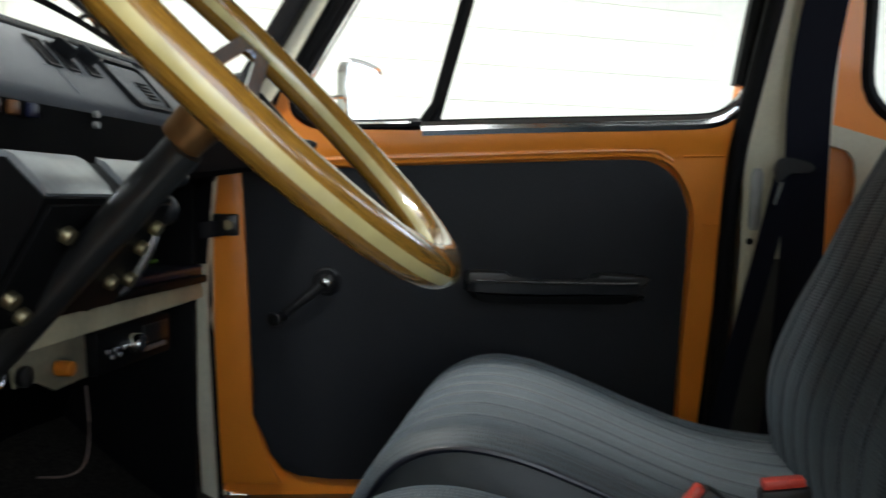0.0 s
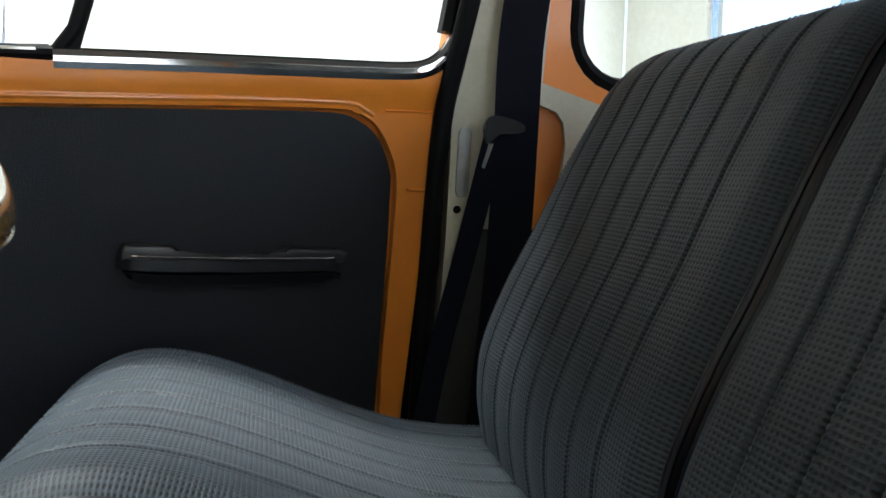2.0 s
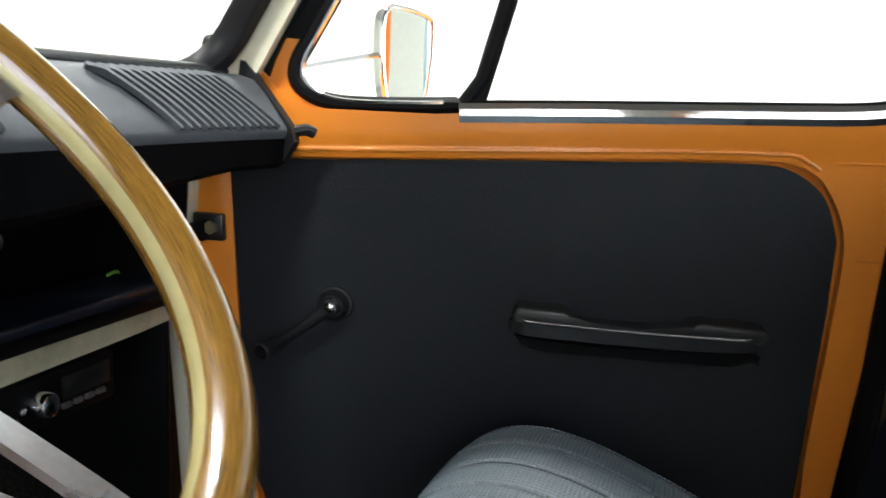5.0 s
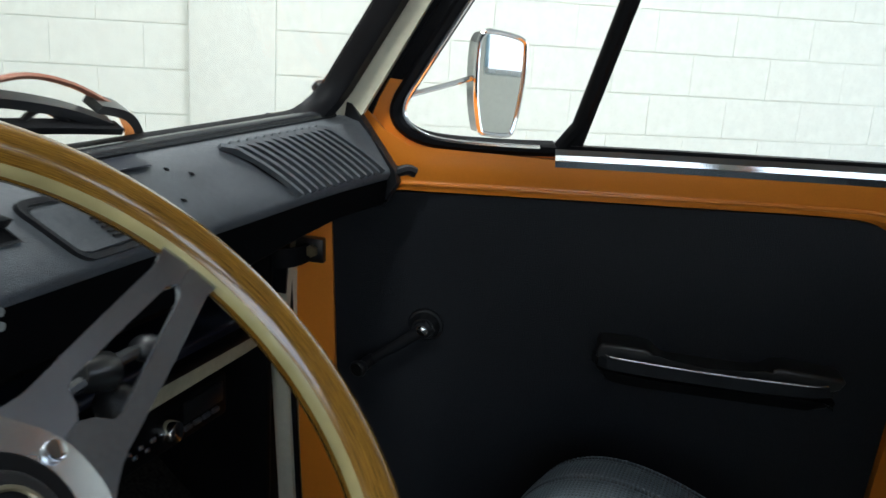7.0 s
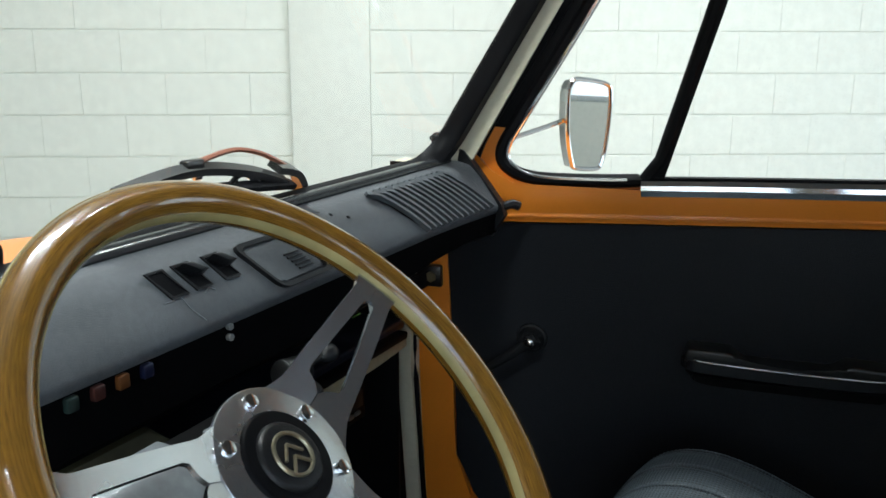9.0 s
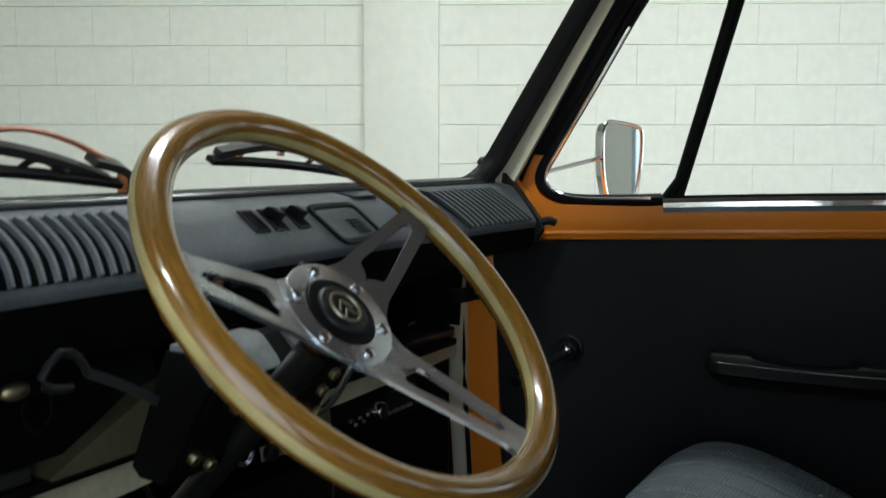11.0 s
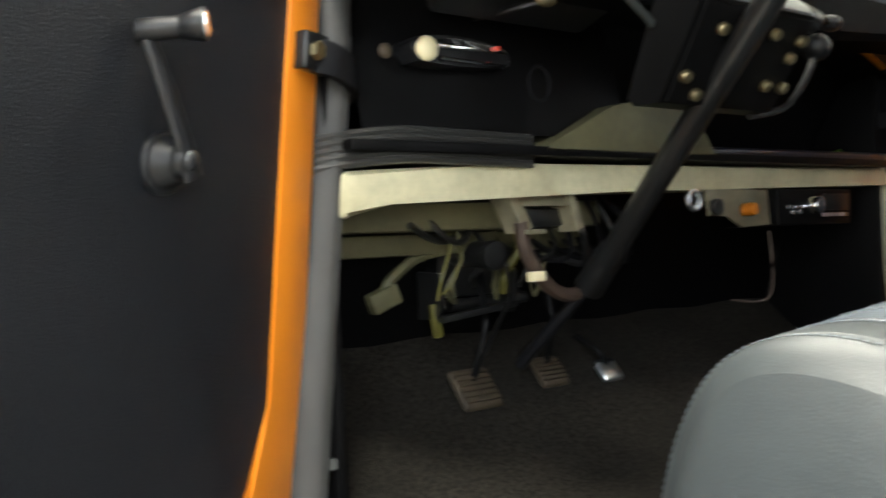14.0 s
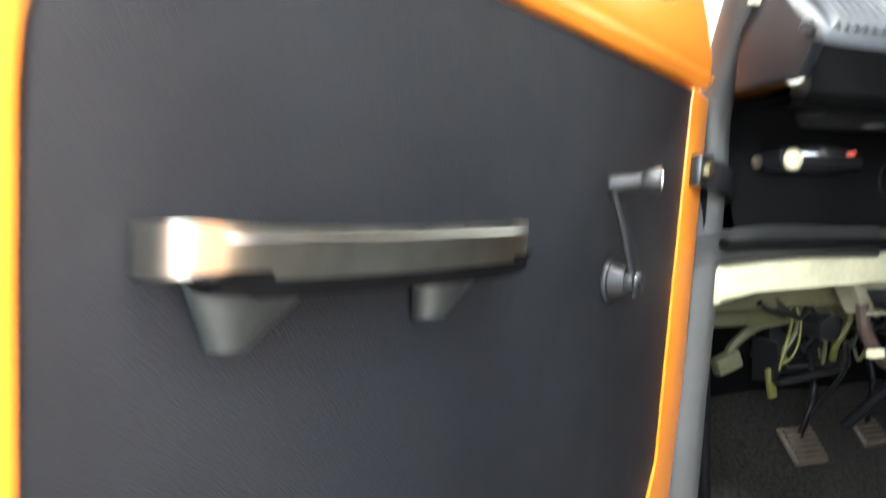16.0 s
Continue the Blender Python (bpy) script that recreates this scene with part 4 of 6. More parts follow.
    bm = bmesh.new()
    cyl(bm, tip - axis * 0.002, tip + axis * 0.001, 0.0095, seg=18)
    part("knob_cap", bm, CHROME, crank, "small bright cap on the winder knob")
    # door check plate and bolt
    bm = bmesh.new()
    box(bm, (-0.004, 0.014, 0.854), (0.040, 0.014, 0.036), bevel=0.003)
    plate = part("check_plate", bm, DARKSTEEL, door, "black door check plate with a bolt")
    bm = bmesh.new()
    cyl(bm, (0.000, 0.020, 0.854), (0.000, 0.027, 0.854), 0.009, seg=6)
    part("bolt", bm, BRASS, plate)
    # outer skin
    bm = bmesh.new()
    rows = [[(-0.02 + 0.86 * i / 10, -0.052 - 0.035 * math.sin(math.pi * min(1, max(0, (z - 0.36) / 0.68))), z) for z in [0.36 + 0.066 * j for j in range(11)]] for i in range(11)]
    bm.free()
    part("outer_skin", grid_sheet(rows), ORANGE, door, "curved orange outer door skin")
    # the waist swells into the car at the sill, and the door sits slightly nose-high
    for o in door.children_recursive:
        if o.name.split(".")[0] in ("inner_skin", "trim_rail", "trim_panel", "front_strip", "edge_fold"):
            bm = bmesh.new()
            bm.from_mesh(o.data)
            for k in range(7):
                bmesh.ops.bisect_plane(bm, geom=bm.verts[:] + bm.edges[:] + bm.faces[:], plane_co=(0, 0, 0.930 + 0.050 * k / 6), plane_no=(-0.07, 0, 1))
            bmesh.ops.triangulate(bm, faces=[f for f in bm.faces if len(f.verts) > 4])
            bm.to_mesh(o.data)
            bm.free()
        for v in o.data.vertices:
            u, w, z = v.co
            t = min(1.0, max(0.0, (z - 0.930 - 0.070 * u) / 0.050))
            v.co = (u * 1.020, w + 0.010 * t * t * (3 - 2 * t) + LEAN * (z - LEANZ), z - 0.022 * u)
        o.data.update()
    return door


passenger_door = build_door(1, TAPER, "closed orange car door with black vinyl trim panel and armrest")
driver_door = build_door(-1, 58.5, "wide open orange car door with black trim panel")
# strap between the open door and its post
bm = bmesh.new()
sweep(bm, smooth_path([(-0.006, -0.566, 0.852), (0.000, -0.546, 0.847), (-0.018, -0.516, 0.838), (-0.056, -0.500, 0.832)], 5), [(-0.004, -0.016), (0.004, -0.016), (0.004, 0.016), (-0.004, 0.016)])
tagged(part("door_check_strap", bm, RUBBER), "black rubber door check strap between door and post", "door strap")
bm = bmesh.new()
sweep(bm, smooth_path([(-0.004, 0.600, 0.852), (-0.004, 0.565, 0.850), (-0.012, 0.548, 0.848), (-0.034, 0.540, 0.845), (-0.062, 0.543, 0.843)], 5), [(-0.003, -0.013), (0.003, -0.013), (0.003, 0.013), (-0.003, 0.013)])
strap = tagged(part("door_check_strap", bm, RUBBER), "black rubber door check strap with a bolt", "door strap") or bpy.data.objects["door_check_strap.001"]
bm = bmesh.new()
cyl(bm, (-0.050, 0.540, 0.844), (-0.050, 0.531, 0.844), 0.007, seg=6)
part("bolt", bm, BRASS, strap)

# ---------------------------------------------------------------- front seats
CUSHION = [(0.339, 0.381), (0.312, 0.421), (0.304, 0.482), (0.322, 0.555), (0.355, 0.614), (0.396, 0.645), (0.450, 0.656), (0.512, 0.647), (0.584, 0.622), (0.664, 0.589), (0.744, 0.561), (0.824, 0.547), (0.909, 0.543)]
BACK = [(0.864, 0.495), (0.856, 0.54), (0.847, 0.60), (0.852, 0.665), (0.880, 0.74), (0.915, 0.81), (0.950, 0.89), (0.980, 0.95), (1.006, 0.998), (1.035, 1.028), (1.068, 1.038), (1.100, 1.028), (1.125, 1.000)]


def pad(profile, y0, y1, side, grooves, round_front, round_top, outward, nseg=6, nw=280):
    """Upholstered pad: a profile in x, z carried across from y0 to y1, with sewn flutes and crowned edges.
    outward: +1 if the outer (door) side is at y1."""
    P = smooth_path([(x, 0, z) for x, z in profile], nseg)
    L = [0.0]
    for a, b in zip(P, P[1:]):
        L.append(L[-1] + (b - a).length)
    rows, uvs = [], []
    for i, p in enumerate(P):
        t = (P[min(i + 1, len(P) - 1)] - P[max(i - 1, 0)]).normalized()
        nrm = Vector((-t.z, 0, t.x))
        r, q = [], []
        f = L[i] / L[-1]
        for j in range(nw + 1):
            s = j / nw
            y = y0 + (y1 - y0) * s
            o = s if outward > 0 else 1 - s                     # 0 inner side, 1 door side
            d = 0.0
            # flutes
            for g in grooves:
                e = (o - g) * abs(y1 - y0)
                d -= 0.0045 * math.exp(-(e / 0.0017) ** 2) - 0.0010 * math.exp(-((abs(e) - 0.0050) / 0.0025) ** 2)
            # puff between flutes
            gs = sorted([0.0, *grooves, 1.0])
            for a, b in zip(gs, gs[1:]):
                if a <= o <= b and b - a < 0.2:
                    d += 0.0018 * math.sin(math.pi * (o - a) / (b - a))
            # crown towards the sides
            e = min(s, 1 - s) * abs(y1 - y0)
            if e < 0.035:
                d -= 0.016 * (1 - e / 0.035) ** 2
            # rounded outer corner
            c = max(0.0, (o - 0.80) / 0.20)
            shift = Vector((0, 0, 0))
            if round_front:
                shift.x += round_front * c ** 2.5 * max(0.0, 1 - f / 0.42)
                shift.z -= 0.006 * c ** 2
            if round_top:
                c2 = max(0.0, (o - 0.70) / 0.30)
                shift.z -= round_top * c2 ** 2.4 * max(0.0, (f - 0.45) / 0.55)
                shift.z -= 0.012 * max(0.0, 1 - o / 0.8) * max(0.0, (f - 0.45) / 0.55)
                shift.x += 0.02 * c ** 2
            if side < 0 and round_front:
                shift += Vector((-0.004, 0, -0.012 - 0.036 * min(1.0, 1.2 * o)))
            v = p + nrm * d + shift
            r.append((v.x, y, v.z))
            q.append((y, L[i]))
        rows.append(r)
        uvs.append(q)
    return rows, uvs


def stitch_rows(parent, rows, grooves, side, nm):
    """Short thread stitches beside each sewn flute, joined as one seam mesh a flute."""
    n = len(rows[0]) - 1
    for g in grooves:
        j = round((g if side > 0 else 1 - g) * n)
        k = j + (3 if side > 0 else -3)
        if not 2 < k < n - 2:
            continue
        line = [Vector(r[k]) for r in rows]
        bm, carry = bmesh.new(), 0.0
        for a, b, a2 in zip(line, line[1:], [Vector(r[k + 1]) for r in rows]):
            L = (b - a).length
            t = (b - a).normalized()
            nn = t.cross((a2 - a).normalized())
            nn = nn if nn.dot(Vector((-0.5, 0, 1))) > 0 else -nn
            sd = t.cross(nn)
            d = carry
            while d < L:
                c = a + t * d + nn * 0.0003
                h, w = 0.0019, 0.0007
                v = [bm.verts.new(c + t * p + sd * q + nn * e) for p, q, e in ((-h, -w, 0), (-h, w, 0), (h, w, 0), (h, -w, 0), (-h * 0.6, 0, 0.0009), (h * 0.6, 0, 0.0009))]
                for f in ((0, 4, 5, 3), (1, 2, 5, 4), (0, 1, 4), (2, 3, 5)):
                    bm.faces.new([v[i] for i in f])
                d += 0.0062
            carry = d - L
        part("stitching", bm, THREAD, parent)


SPAN = {"cushion": (0.085, 0.602), "backrest": (0.014, 0.568)}
DRIVER_SPAN = {"cushion": (-0.505, -0.012), "backrest": (-0.500, -0.014)}


def build_seat(side, label):
    seat = thing("upholstered_seat", label, "car seat", group="front seats")
    out = side
    g = [0.153 + 0.112 * i for i in range(8)]
    for nm, prof, rf, rt in (("cushion", CUSHION, 0.05, 0.0), ("backrest", BACK, 0.0, 0.045)):
        y0, y1 = SPAN[nm] if side > 0 else DRIVER_SPAN[nm]
        rows, uvs = pad(prof, y0, y1, side, g, rf, rt, out)
        cut = 50 if (side < 0 and nm == "cushion") else 0
        p = part(nm, grid_sheet([r[cut:] for r in rows], [r[cut:] for r in uvs]), CLOTH, seat, "fluted grey knitted cloth seat " + nm)
        if cut:
            part("bolster", grid_sheet([r[:cut + 1] for r in rows]), SEATVINYL, p, "smooth grey vinyl edge strip")
        # rows of light stitching along both sides of every flute
        stitch_rows(p, rows, g, side, nm)
        # piping and vinyl sides
        for edge, dy in ((0, -1), (-1, 1)):
            line = [Vector(r[edge]) for r in rows]
            bm = bmesh.new()
            welt = [Vector(r[cut]) for r in rows] if cut and dy < 0 else [v + Vector((0, dy * 0.002, 0.001)) for v in line]
            tube(bm, welt[2:-1], 0.0036, 8, up=(0, 1, 0))
            part("piping", bm, DARKVINYL, p, "vinyl piping")
            inner = (dy * side < 0)
            depth = 0.032 if inner or cut else 0.022
            strip = []
            for v in line:
                w = []
                for t in range(9):
                    u = t / 8
                    if nm == "cushion":
                        q = Vector((v.x + (0.02 if v.x < 0.5 else 0.0) * u, 0, v.z + (0.36 - v.z) * u))
                    else:
                        q = Vector((v.x + (1.12 - v.x) * u, 0, v.z - 0.01 * u))
                    bulge = math.sin(math.pi * min(1.0, u * 1.0 + 0.12) * 0.6) * depth * min(1.0, u / 0.10)
                    w.append((q.x, v.y + dy * bulge, q.z))
                strip.append(w)
            part("side_panel", grid_sheet(strip), SEATVINYL if (nm == "cushion" and not inner) else (DARKVINYL if nm == "backrest" else SEATVINYL), p, "smooth vinyl side panel")
        if nm == "backrest":
            bk = [[(1.125, y0 + (y1 - y0) * j / 8, 1.000), (1.11, y0 + (y1 - y0) * j / 8, 0.80), (1.06, y0 + (y1 - y0) * j / 8, 0.52)] for j in range(9)]
            part("back_panel", grid_sheet(bk), DARKVINYL, p)
        else:
            part("seat_base", boxed((0.62, (y0 + y1) / 2, 0.40), (0.50, 0.40, 0.09), bevel=0.02), DARKSTEEL, seat)
    return seat


passenger_seat = build_seat(1, "grey fluted cloth car seat with vinyl sides beside the closed door")
driver_seat = build_seat(-1, "grey fluted cloth car seat with smooth pale vinyl outer side")

# ---------------------------------------------------------------- dashboard
dash = thing("dashboard", "grey-black moulded dashboard with slatted air vents", "dashboard")
DTOP, DBOT = Vector((0.076, 0, 1.066)), Vector((0.126, 0, 0.984))    # upper and lower edge of the sloping face
DDIR = (DBOT - DTOP).normalized()
DNRM = Vector((-DDIR.z, 0, DDIR.x))                                  # out of the face, to the rear


def onface(y, f, d=0.0):
    """A place on the sloping face: y across, f 0 at the top to 1 at the bottom edge, d out of it."""
    p = DTOP + (DBOT - DTOP) * max(f, 0.30) + DNRM * d
    if f < 0.30:
        p += Vector((-0.96, 0, 0.28)) * ((0.30 - f) * (DBOT - DTOP).length)
    flare = 0.014 * max(0.0, (abs(y) - 0.36) / 0.2) ** 1.6 * f
    return Vector((p.x + flare, y, p.z))


N = 60
ys = [-0.540 + 1.080 * j / N for j in range(N + 1)]
rows = []
for f, d in ((-0.12, -0.02), (0.0, -0.002), (0.05, 0.0), (0.25, 0.0), (0.5, 0.0), (0.75, 0.0), (0.95, 0.0), (1.0, -0.003), (1.04, -0.010)):
    rows.append([onface(y, f, d) for y in ys])
part("fascia", grid_sheet(rows), DASH, dash, "grained grey-black dashboard moulding")
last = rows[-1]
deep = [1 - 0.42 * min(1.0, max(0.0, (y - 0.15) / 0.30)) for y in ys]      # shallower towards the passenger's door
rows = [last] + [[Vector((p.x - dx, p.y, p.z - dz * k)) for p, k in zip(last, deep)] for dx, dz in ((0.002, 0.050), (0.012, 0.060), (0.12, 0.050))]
# lower face turned from the light: shade is put into its colour
part("lower_fascia", grid_sheet(rows), LIP, dash, "black lower face of the dashboard, with its shade put into the colour")
bm = bmesh.new()
tube(bm, [onface(-0.515 + 1.03 * j / 40, -0.04, 0.0) for j in range(41)], 0.0095, 10, flat=0.8)
part("screen_roll", bm, GLOSSBLACK, dash, "glossy blue-black roll along the windscreen")
for s in (-1, 1):
    bm = bmesh.new()
    slab(bm, [(0.05, 1.070), (0.078, 1.064), (0.140, 0.988), (0.144, 0.972), (0.124, 0.940), (0.03, 0.940)], xz_at, s * 0.535, s * 0.552, bevel=0.003)
    part("end_cap", bm, PLASTIC, dash)
    bm = bmesh.new()
    tube(bm, smooth_path([(0.136, s * 0.545, 0.983), (0.146, s * 0.560, 0.986), (0.154, s * 0.568, 0.982)], 4), 0.007, 8)
    part("corner_tab", bm, PLASTIC, dash)


def vent(y0, y1, n, slant, f0, f1, half):
    """Slanted slats over a near-black sheet that stands for the shaded gaps."""
    v = part("air_vent", grid_sheet([[onface(y0 + (y1 - y0) * j / 8 + slant * f, f, 0.0012) for j in range(9)] for f in (f0, f0 + (f1 - f0) / 3, f0 + (f1 - f0) * 2 / 3, f1)]), MATTBLACK, dash, "slatted black air vent")
    for i in range(n + 1):
        y = y0 + (y1 - y0) * i / n
        bm = bmesh.new()
        pts = [onface(y + slant * f + 0.008 * math.sin(math.pi * (f - f0) / (f1 - f0)), f, 0.0050) for f in [f0 + (f1 - f0) * k / 8 for k in range(9)]]
        sweep(bm, pts, [(-half, -0.006), (half, -0.006), (half * 0.75, 0.0022), (-half * 0.75, 0.0022)], up=DNRM)
        part("slat", bm, DASH, v)
    return v


vent(0.226, 0.405, 12, 0.115, 0.22, 0.95, 0.0027)
vent(-0.530, -0.262, 20, 0.022, 0.27, 0.92, 0.0020)
# rocker switches in the middle: skewed frames round a slot
def skew(y, f0, f1, w, grow):
    return [(y - grow, f0 - grow / 0.096), (y + w + grow, f0 - grow / 0.096), (y + w + 0.016 + grow, f1 + grow / 0.096), (y + 0.016 - grow, f1 + grow / 0.096)]


for y, full in ((-0.104, False), (-0.074, True), (-0.037, True)):
    bm = bmesh.new()
    frame_slab(bm, skew(y, 0.39, 0.63, 0.016, 0.0022), skew(y, 0.39, 0.63, 0.016, 0.0), lambda a, b, d: onface(a, b, d), 0.0, 0.002)
    sw = part("switch_bezel", bm, PLASTIC, dash, "raised black switch" if full else "empty switch slot")
    bm = bmesh.new()
    slab(bm, skew(y, 0.39, 0.63, 0.016, 0.0), lambda a, b, d: onface(a, b, d), 0.0004, 0.0009)
    part("slot", bm, RUBBER, sw)
    if full:
        bm = bmesh.new()
        slab(bm, skew(y + 0.002, 0.42, 0.53, 0.010, 0.0), lambda a, b, d: onface(a - 0.10 * d, b - 1.5 * d, d), 0.001, 0.014, bevel=0.002)
        part("rocker", bm, PLASTIC, sw)
# ashtray
def rrect(y0, y1, f0, f1, slant, n=5, r=0.014):
    pts = []
    h = (DBOT - DTOP).length
    for i, (sy, sf) in enumerate(((0, 0), (1, 0), (1, 1), (0, 1))):
        cy = (y1 - r) if sy else (y0 + r)
        cf = (f1 - r / h) if sf else (f0 + r / h)
        for k in range(n + 1):
            a = math.pi + math.pi / 2 * i + math.pi / 2 * k / n
            f = cf + r / h * math.sin(a)
            pts.append((cy + r * math.cos(a) + slant * f, f))
    return pts


bm = bmesh.new()
frame_slab(bm, rrect(-0.028, 0.058, 0.37, 0.94, 0.072, r=0.010), rrect(-0.024, 0.054, 0.42, 0.89, 0.072, r=0.008), lambda a, b, d: onface(a, b, d), 0.0, 0.005)
ash = part("ashtray", bm, PLASTIC, dash, "closed ashtray with rounded frame in the dashboard")
bm = bmesh.new()
slab(bm, rrect(-0.022, 0.052, 0.44, 0.87, 0.072, r=0.007), lambda a, b, d: onface(a, b, d), 0.0, 0.003, bevel=0.0015)
part("lid", bm, DASH, ash)
bm = bmesh.new()
for k in range(5):
    tube(bm, [onface(0.016 + 0.072 * f, f, 0.004) for f in (0.62 + 0.045 * k,)] + [onface(0.038 + 0.072 * (0.62 + 0.045 * k), 0.62 + 0.045 * k, 0.004)], 0.0012, 6)
part("grip", bm, PLASTIC, ash)
# blue-black block by the windscreen and scuffs
bm = bmesh.new()
slab(bm, [(0.088, 0.08), (0.152, 0.06), (0.150, 0.30), (0.100, 0.28)], lambda a, b, d: onface(a, b, d), 0.0, 0.003, bevel=0.001)
part("screen_vent", bm, DARKVINYL, dash, "blue-black demister outlet")
for y, f in ((0.164, 0.34), (0.192, 0.43), (0.167, 0.65)):
    bm = bmesh.new()
    slab(bm, [(y, f), (y + 0.004, f + 0.01), (y + 0.005, f + 0.04), (y + 0.001, f + 0.03)], lambda a, b, d: onface(a, b, d), 0.0, 0.0012)
    part("scuff", bm, RUBBER, dash)
# pale scratches beside the switches and two screws in the lower lip
for line in ([(-0.080, 0.66), (-0.076, 0.78), (-0.066, 0.93)], [(-0.052, 0.69), (-0.046, 0.66), (-0.040, 0.70)], [(-0.100, 0.66), (-0.088, 0.665)]):
    bm = bmesh.new()
    tube(bm, [onface(y, f, 0.0004) for y, f in line], 0.0006, 5)
    part("scratch", bm, WORNALU, dash)
for z in (0.975, 0.965):
    bm = bmesh.new()
    cyl(bm, (0.113, -0.036, z), (0.1235, -0.036, z), 0.0032, seg=12)
    part("screw", bm, GREYSTEEL, dash)
# coloured push switches in the lower lip
for y, mt in ((-0.208, GREENLENS), (-0.184, REDLENS), (-0.160, SWITCHAMBER), (-0.135, BLUELENS)):
    p = onface(y, 1.04, -0.010)
    part("push_switch", boxed((p.x + 0.0, y, p.z - 0.007), (0.010, 0.011, 0.012), bevel=0.002), mt, dash)
# sun visor style hook beside the pillar
bm = bmesh.new()
tube(bm, smooth_path([(0.045, 0.498, 1.045), (0.055, 0.500, 1.078), (0.050, 0.508, 1.086), (0.040, 0.512, 1.080)], 4), 0.006, 8)
ball(bm, (0.052, 0.502, 1.083), 0.009)
part("pivot_hook", bm, PLASTIC, dash)

# ---------------------------------------------------------------- steering wheel
WC = Vector((0.334, -0.2, 0.985))
WNORM = Vector((0.709, 0.036, 0.704)).normalized()
UPW = (Vector((0, 0, 1)) - WNORM * WNORM.z).normalized()      # up in the wheel's plane
RTW = WNORM.cross(UPW) * -1                                   # towards the passenger
if RTW.y < 0:
    RTW = -RTW


def onwheel(ang, r, d=0.0):
    """ang in degrees from up towards the passenger; d towards the driver."""
    a = radians(ang)
    k = max(0.0, 1 - r / 0.16)
    return WC + UPW * (r * math.cos(a) + 0.006 * k) + RTW * (r * math.sin(a) + 0.003 * k) + WNORM * d


wheel = thing("steering_wheel", "varnished wooden steering wheel with three drilled aluminium spokes", "steering wheel")
RR, RT = 0.1897, 0.0142
bm = bmesh.new()
lay = bm.loops.layers.uv.new("UVMap")
NU, NV = 144, 16
V = []
for i in range(NU):
    ang = 360 * i / NU
    ring = []
    for j in range(NV):
        b = 2 * math.pi * j / NV
        knob = 1.0
        ring.append(bm.verts.new(onwheel(ang, RR + RT * 1.02 * knob * math.cos(b), RT * 1.05 * math.sin(b))))
    V.append(ring)
for i in range(NU):
    for j in range(NV):
        i2, j2 = (i + 1) % NU, (j + 1) % NV
        f = bm.faces.new((V[i][j], V[i2][j], V[i2][j2], V[i][j2]))
        for lp, (a, b) in zip(f.loops, ((i, j), (i + 1, j), (i + 1, j + 1), (i, j + 1))):
            lp[lay].uv = (a / NU * 4, b / NV * 0.4)
rim = part("rim", bm, WOOD, wheel, "glossy varnished wooden rim")
bm = bmesh.new()
NB = 144
for arc in ([radians(160 + 5 * k) for k in range(7)], [radians(20 - 5 * k) for k in range(7)]):
    section = [(RR + RT * 1.045 * math.cos(q), RT * 1.075 * math.sin(q)) for q in arc] + [(RR + RT * 0.7 * math.cos(q), RT * 0.7 * math.sin(q)) for q in (arc[-1], arc[0])]
    inner = [[bm.verts.new(onwheel(360 * i / NB, r, d)) for r, d in section] for i in range(NB)]
    for i in range(NB):
        a, b = inner[i], inner[(i + 1) % NB]
        for j in range(len(section)):
            bm.faces.new((a[j], b[j], b[(j + 1) % len(section)], a[(j + 1) % len(section)]))
part("metal_band", bm, INLAY, rim, "pale inlaid band round the rim")
SPOKES = (67, 166, 286)
HUBD = -0.038


def spoke(a0):
    """One flat dished spoke with a long slot."""
    bm = bmesh.new()

    def prof(r):
        t = (r - 0.055) / (RR - 0.010 - 0.055)
        return HUBD * max(0.0, 1 - t) ** 1.15
    rs = [0.050 + (RR - 0.008 - 0.050) * i / 24 for i in range(25)]
    top, bot = [], []
    for r in rs:
        t = (r - 0.05) / (RR - 0.058)
        half = 0.031 - 0.0145 * min(1.0, t * 1.15) + 0.014 * max(0.0, 1 - t / 0.16) ** 2 + 0.004 * max(0.0, t - 0.87) / 0.13
        e = (t - 0.16) / 0.66
        slot = min((0.0165 - 0.0125 * e), 0.05 * math.sqrt(max(0.0, e)), 0.03 * math.sqrt(max(0.0, 1 - e))) if 0 < e < 1 else 0.0
        row = []
        for o in (-half, -max(slot, 0.0003), max(slot, 0.0003), half):
            ang = a0 + math.degrees(o / r)
            row.append((ang, r, prof(r)))
        top.append([bm.verts.new(onwheel(a, q, d + 0.0022)) for a, q, d in row])
        bot.append([bm.verts.new(onwheel(a, q, d - 0.0022)) for a, q, d in row])
    for i in range(24):
        for c in (0, 2):
            bm.faces.new((top[i][c], top[i][c + 1], top[i + 1][c + 1], top[i + 1][c]))
            bm.faces.new((bot[i][c + 1], bot[i][c], bot[i + 1][c], bot[i + 1][c + 1]))
            for e in (c, c + 1):
                bm.faces.new((top[i][e], top[i + 1][e], bot[i + 1][e], bot[i][e]))
    return bm


for a in SPOKES:
    part("spoke", spoke(a), STEEL, wheel, "slotted brushed aluminium spoke")


def wheel_disc(r, d0, d1, r1=None, seg=48, bevel=0.0015, ang=0, off=0.0):
    bm = bmesh.new()
    c = onwheel(0, 0.0, 0) + UPW * (off * math.cos(radians(ang))) + RTW * (off * math.sin(radians(ang)))
    cyl(bm, c + WNORM * d0, c + WNORM * d1, r, r1, seg, bevel)
    return bm


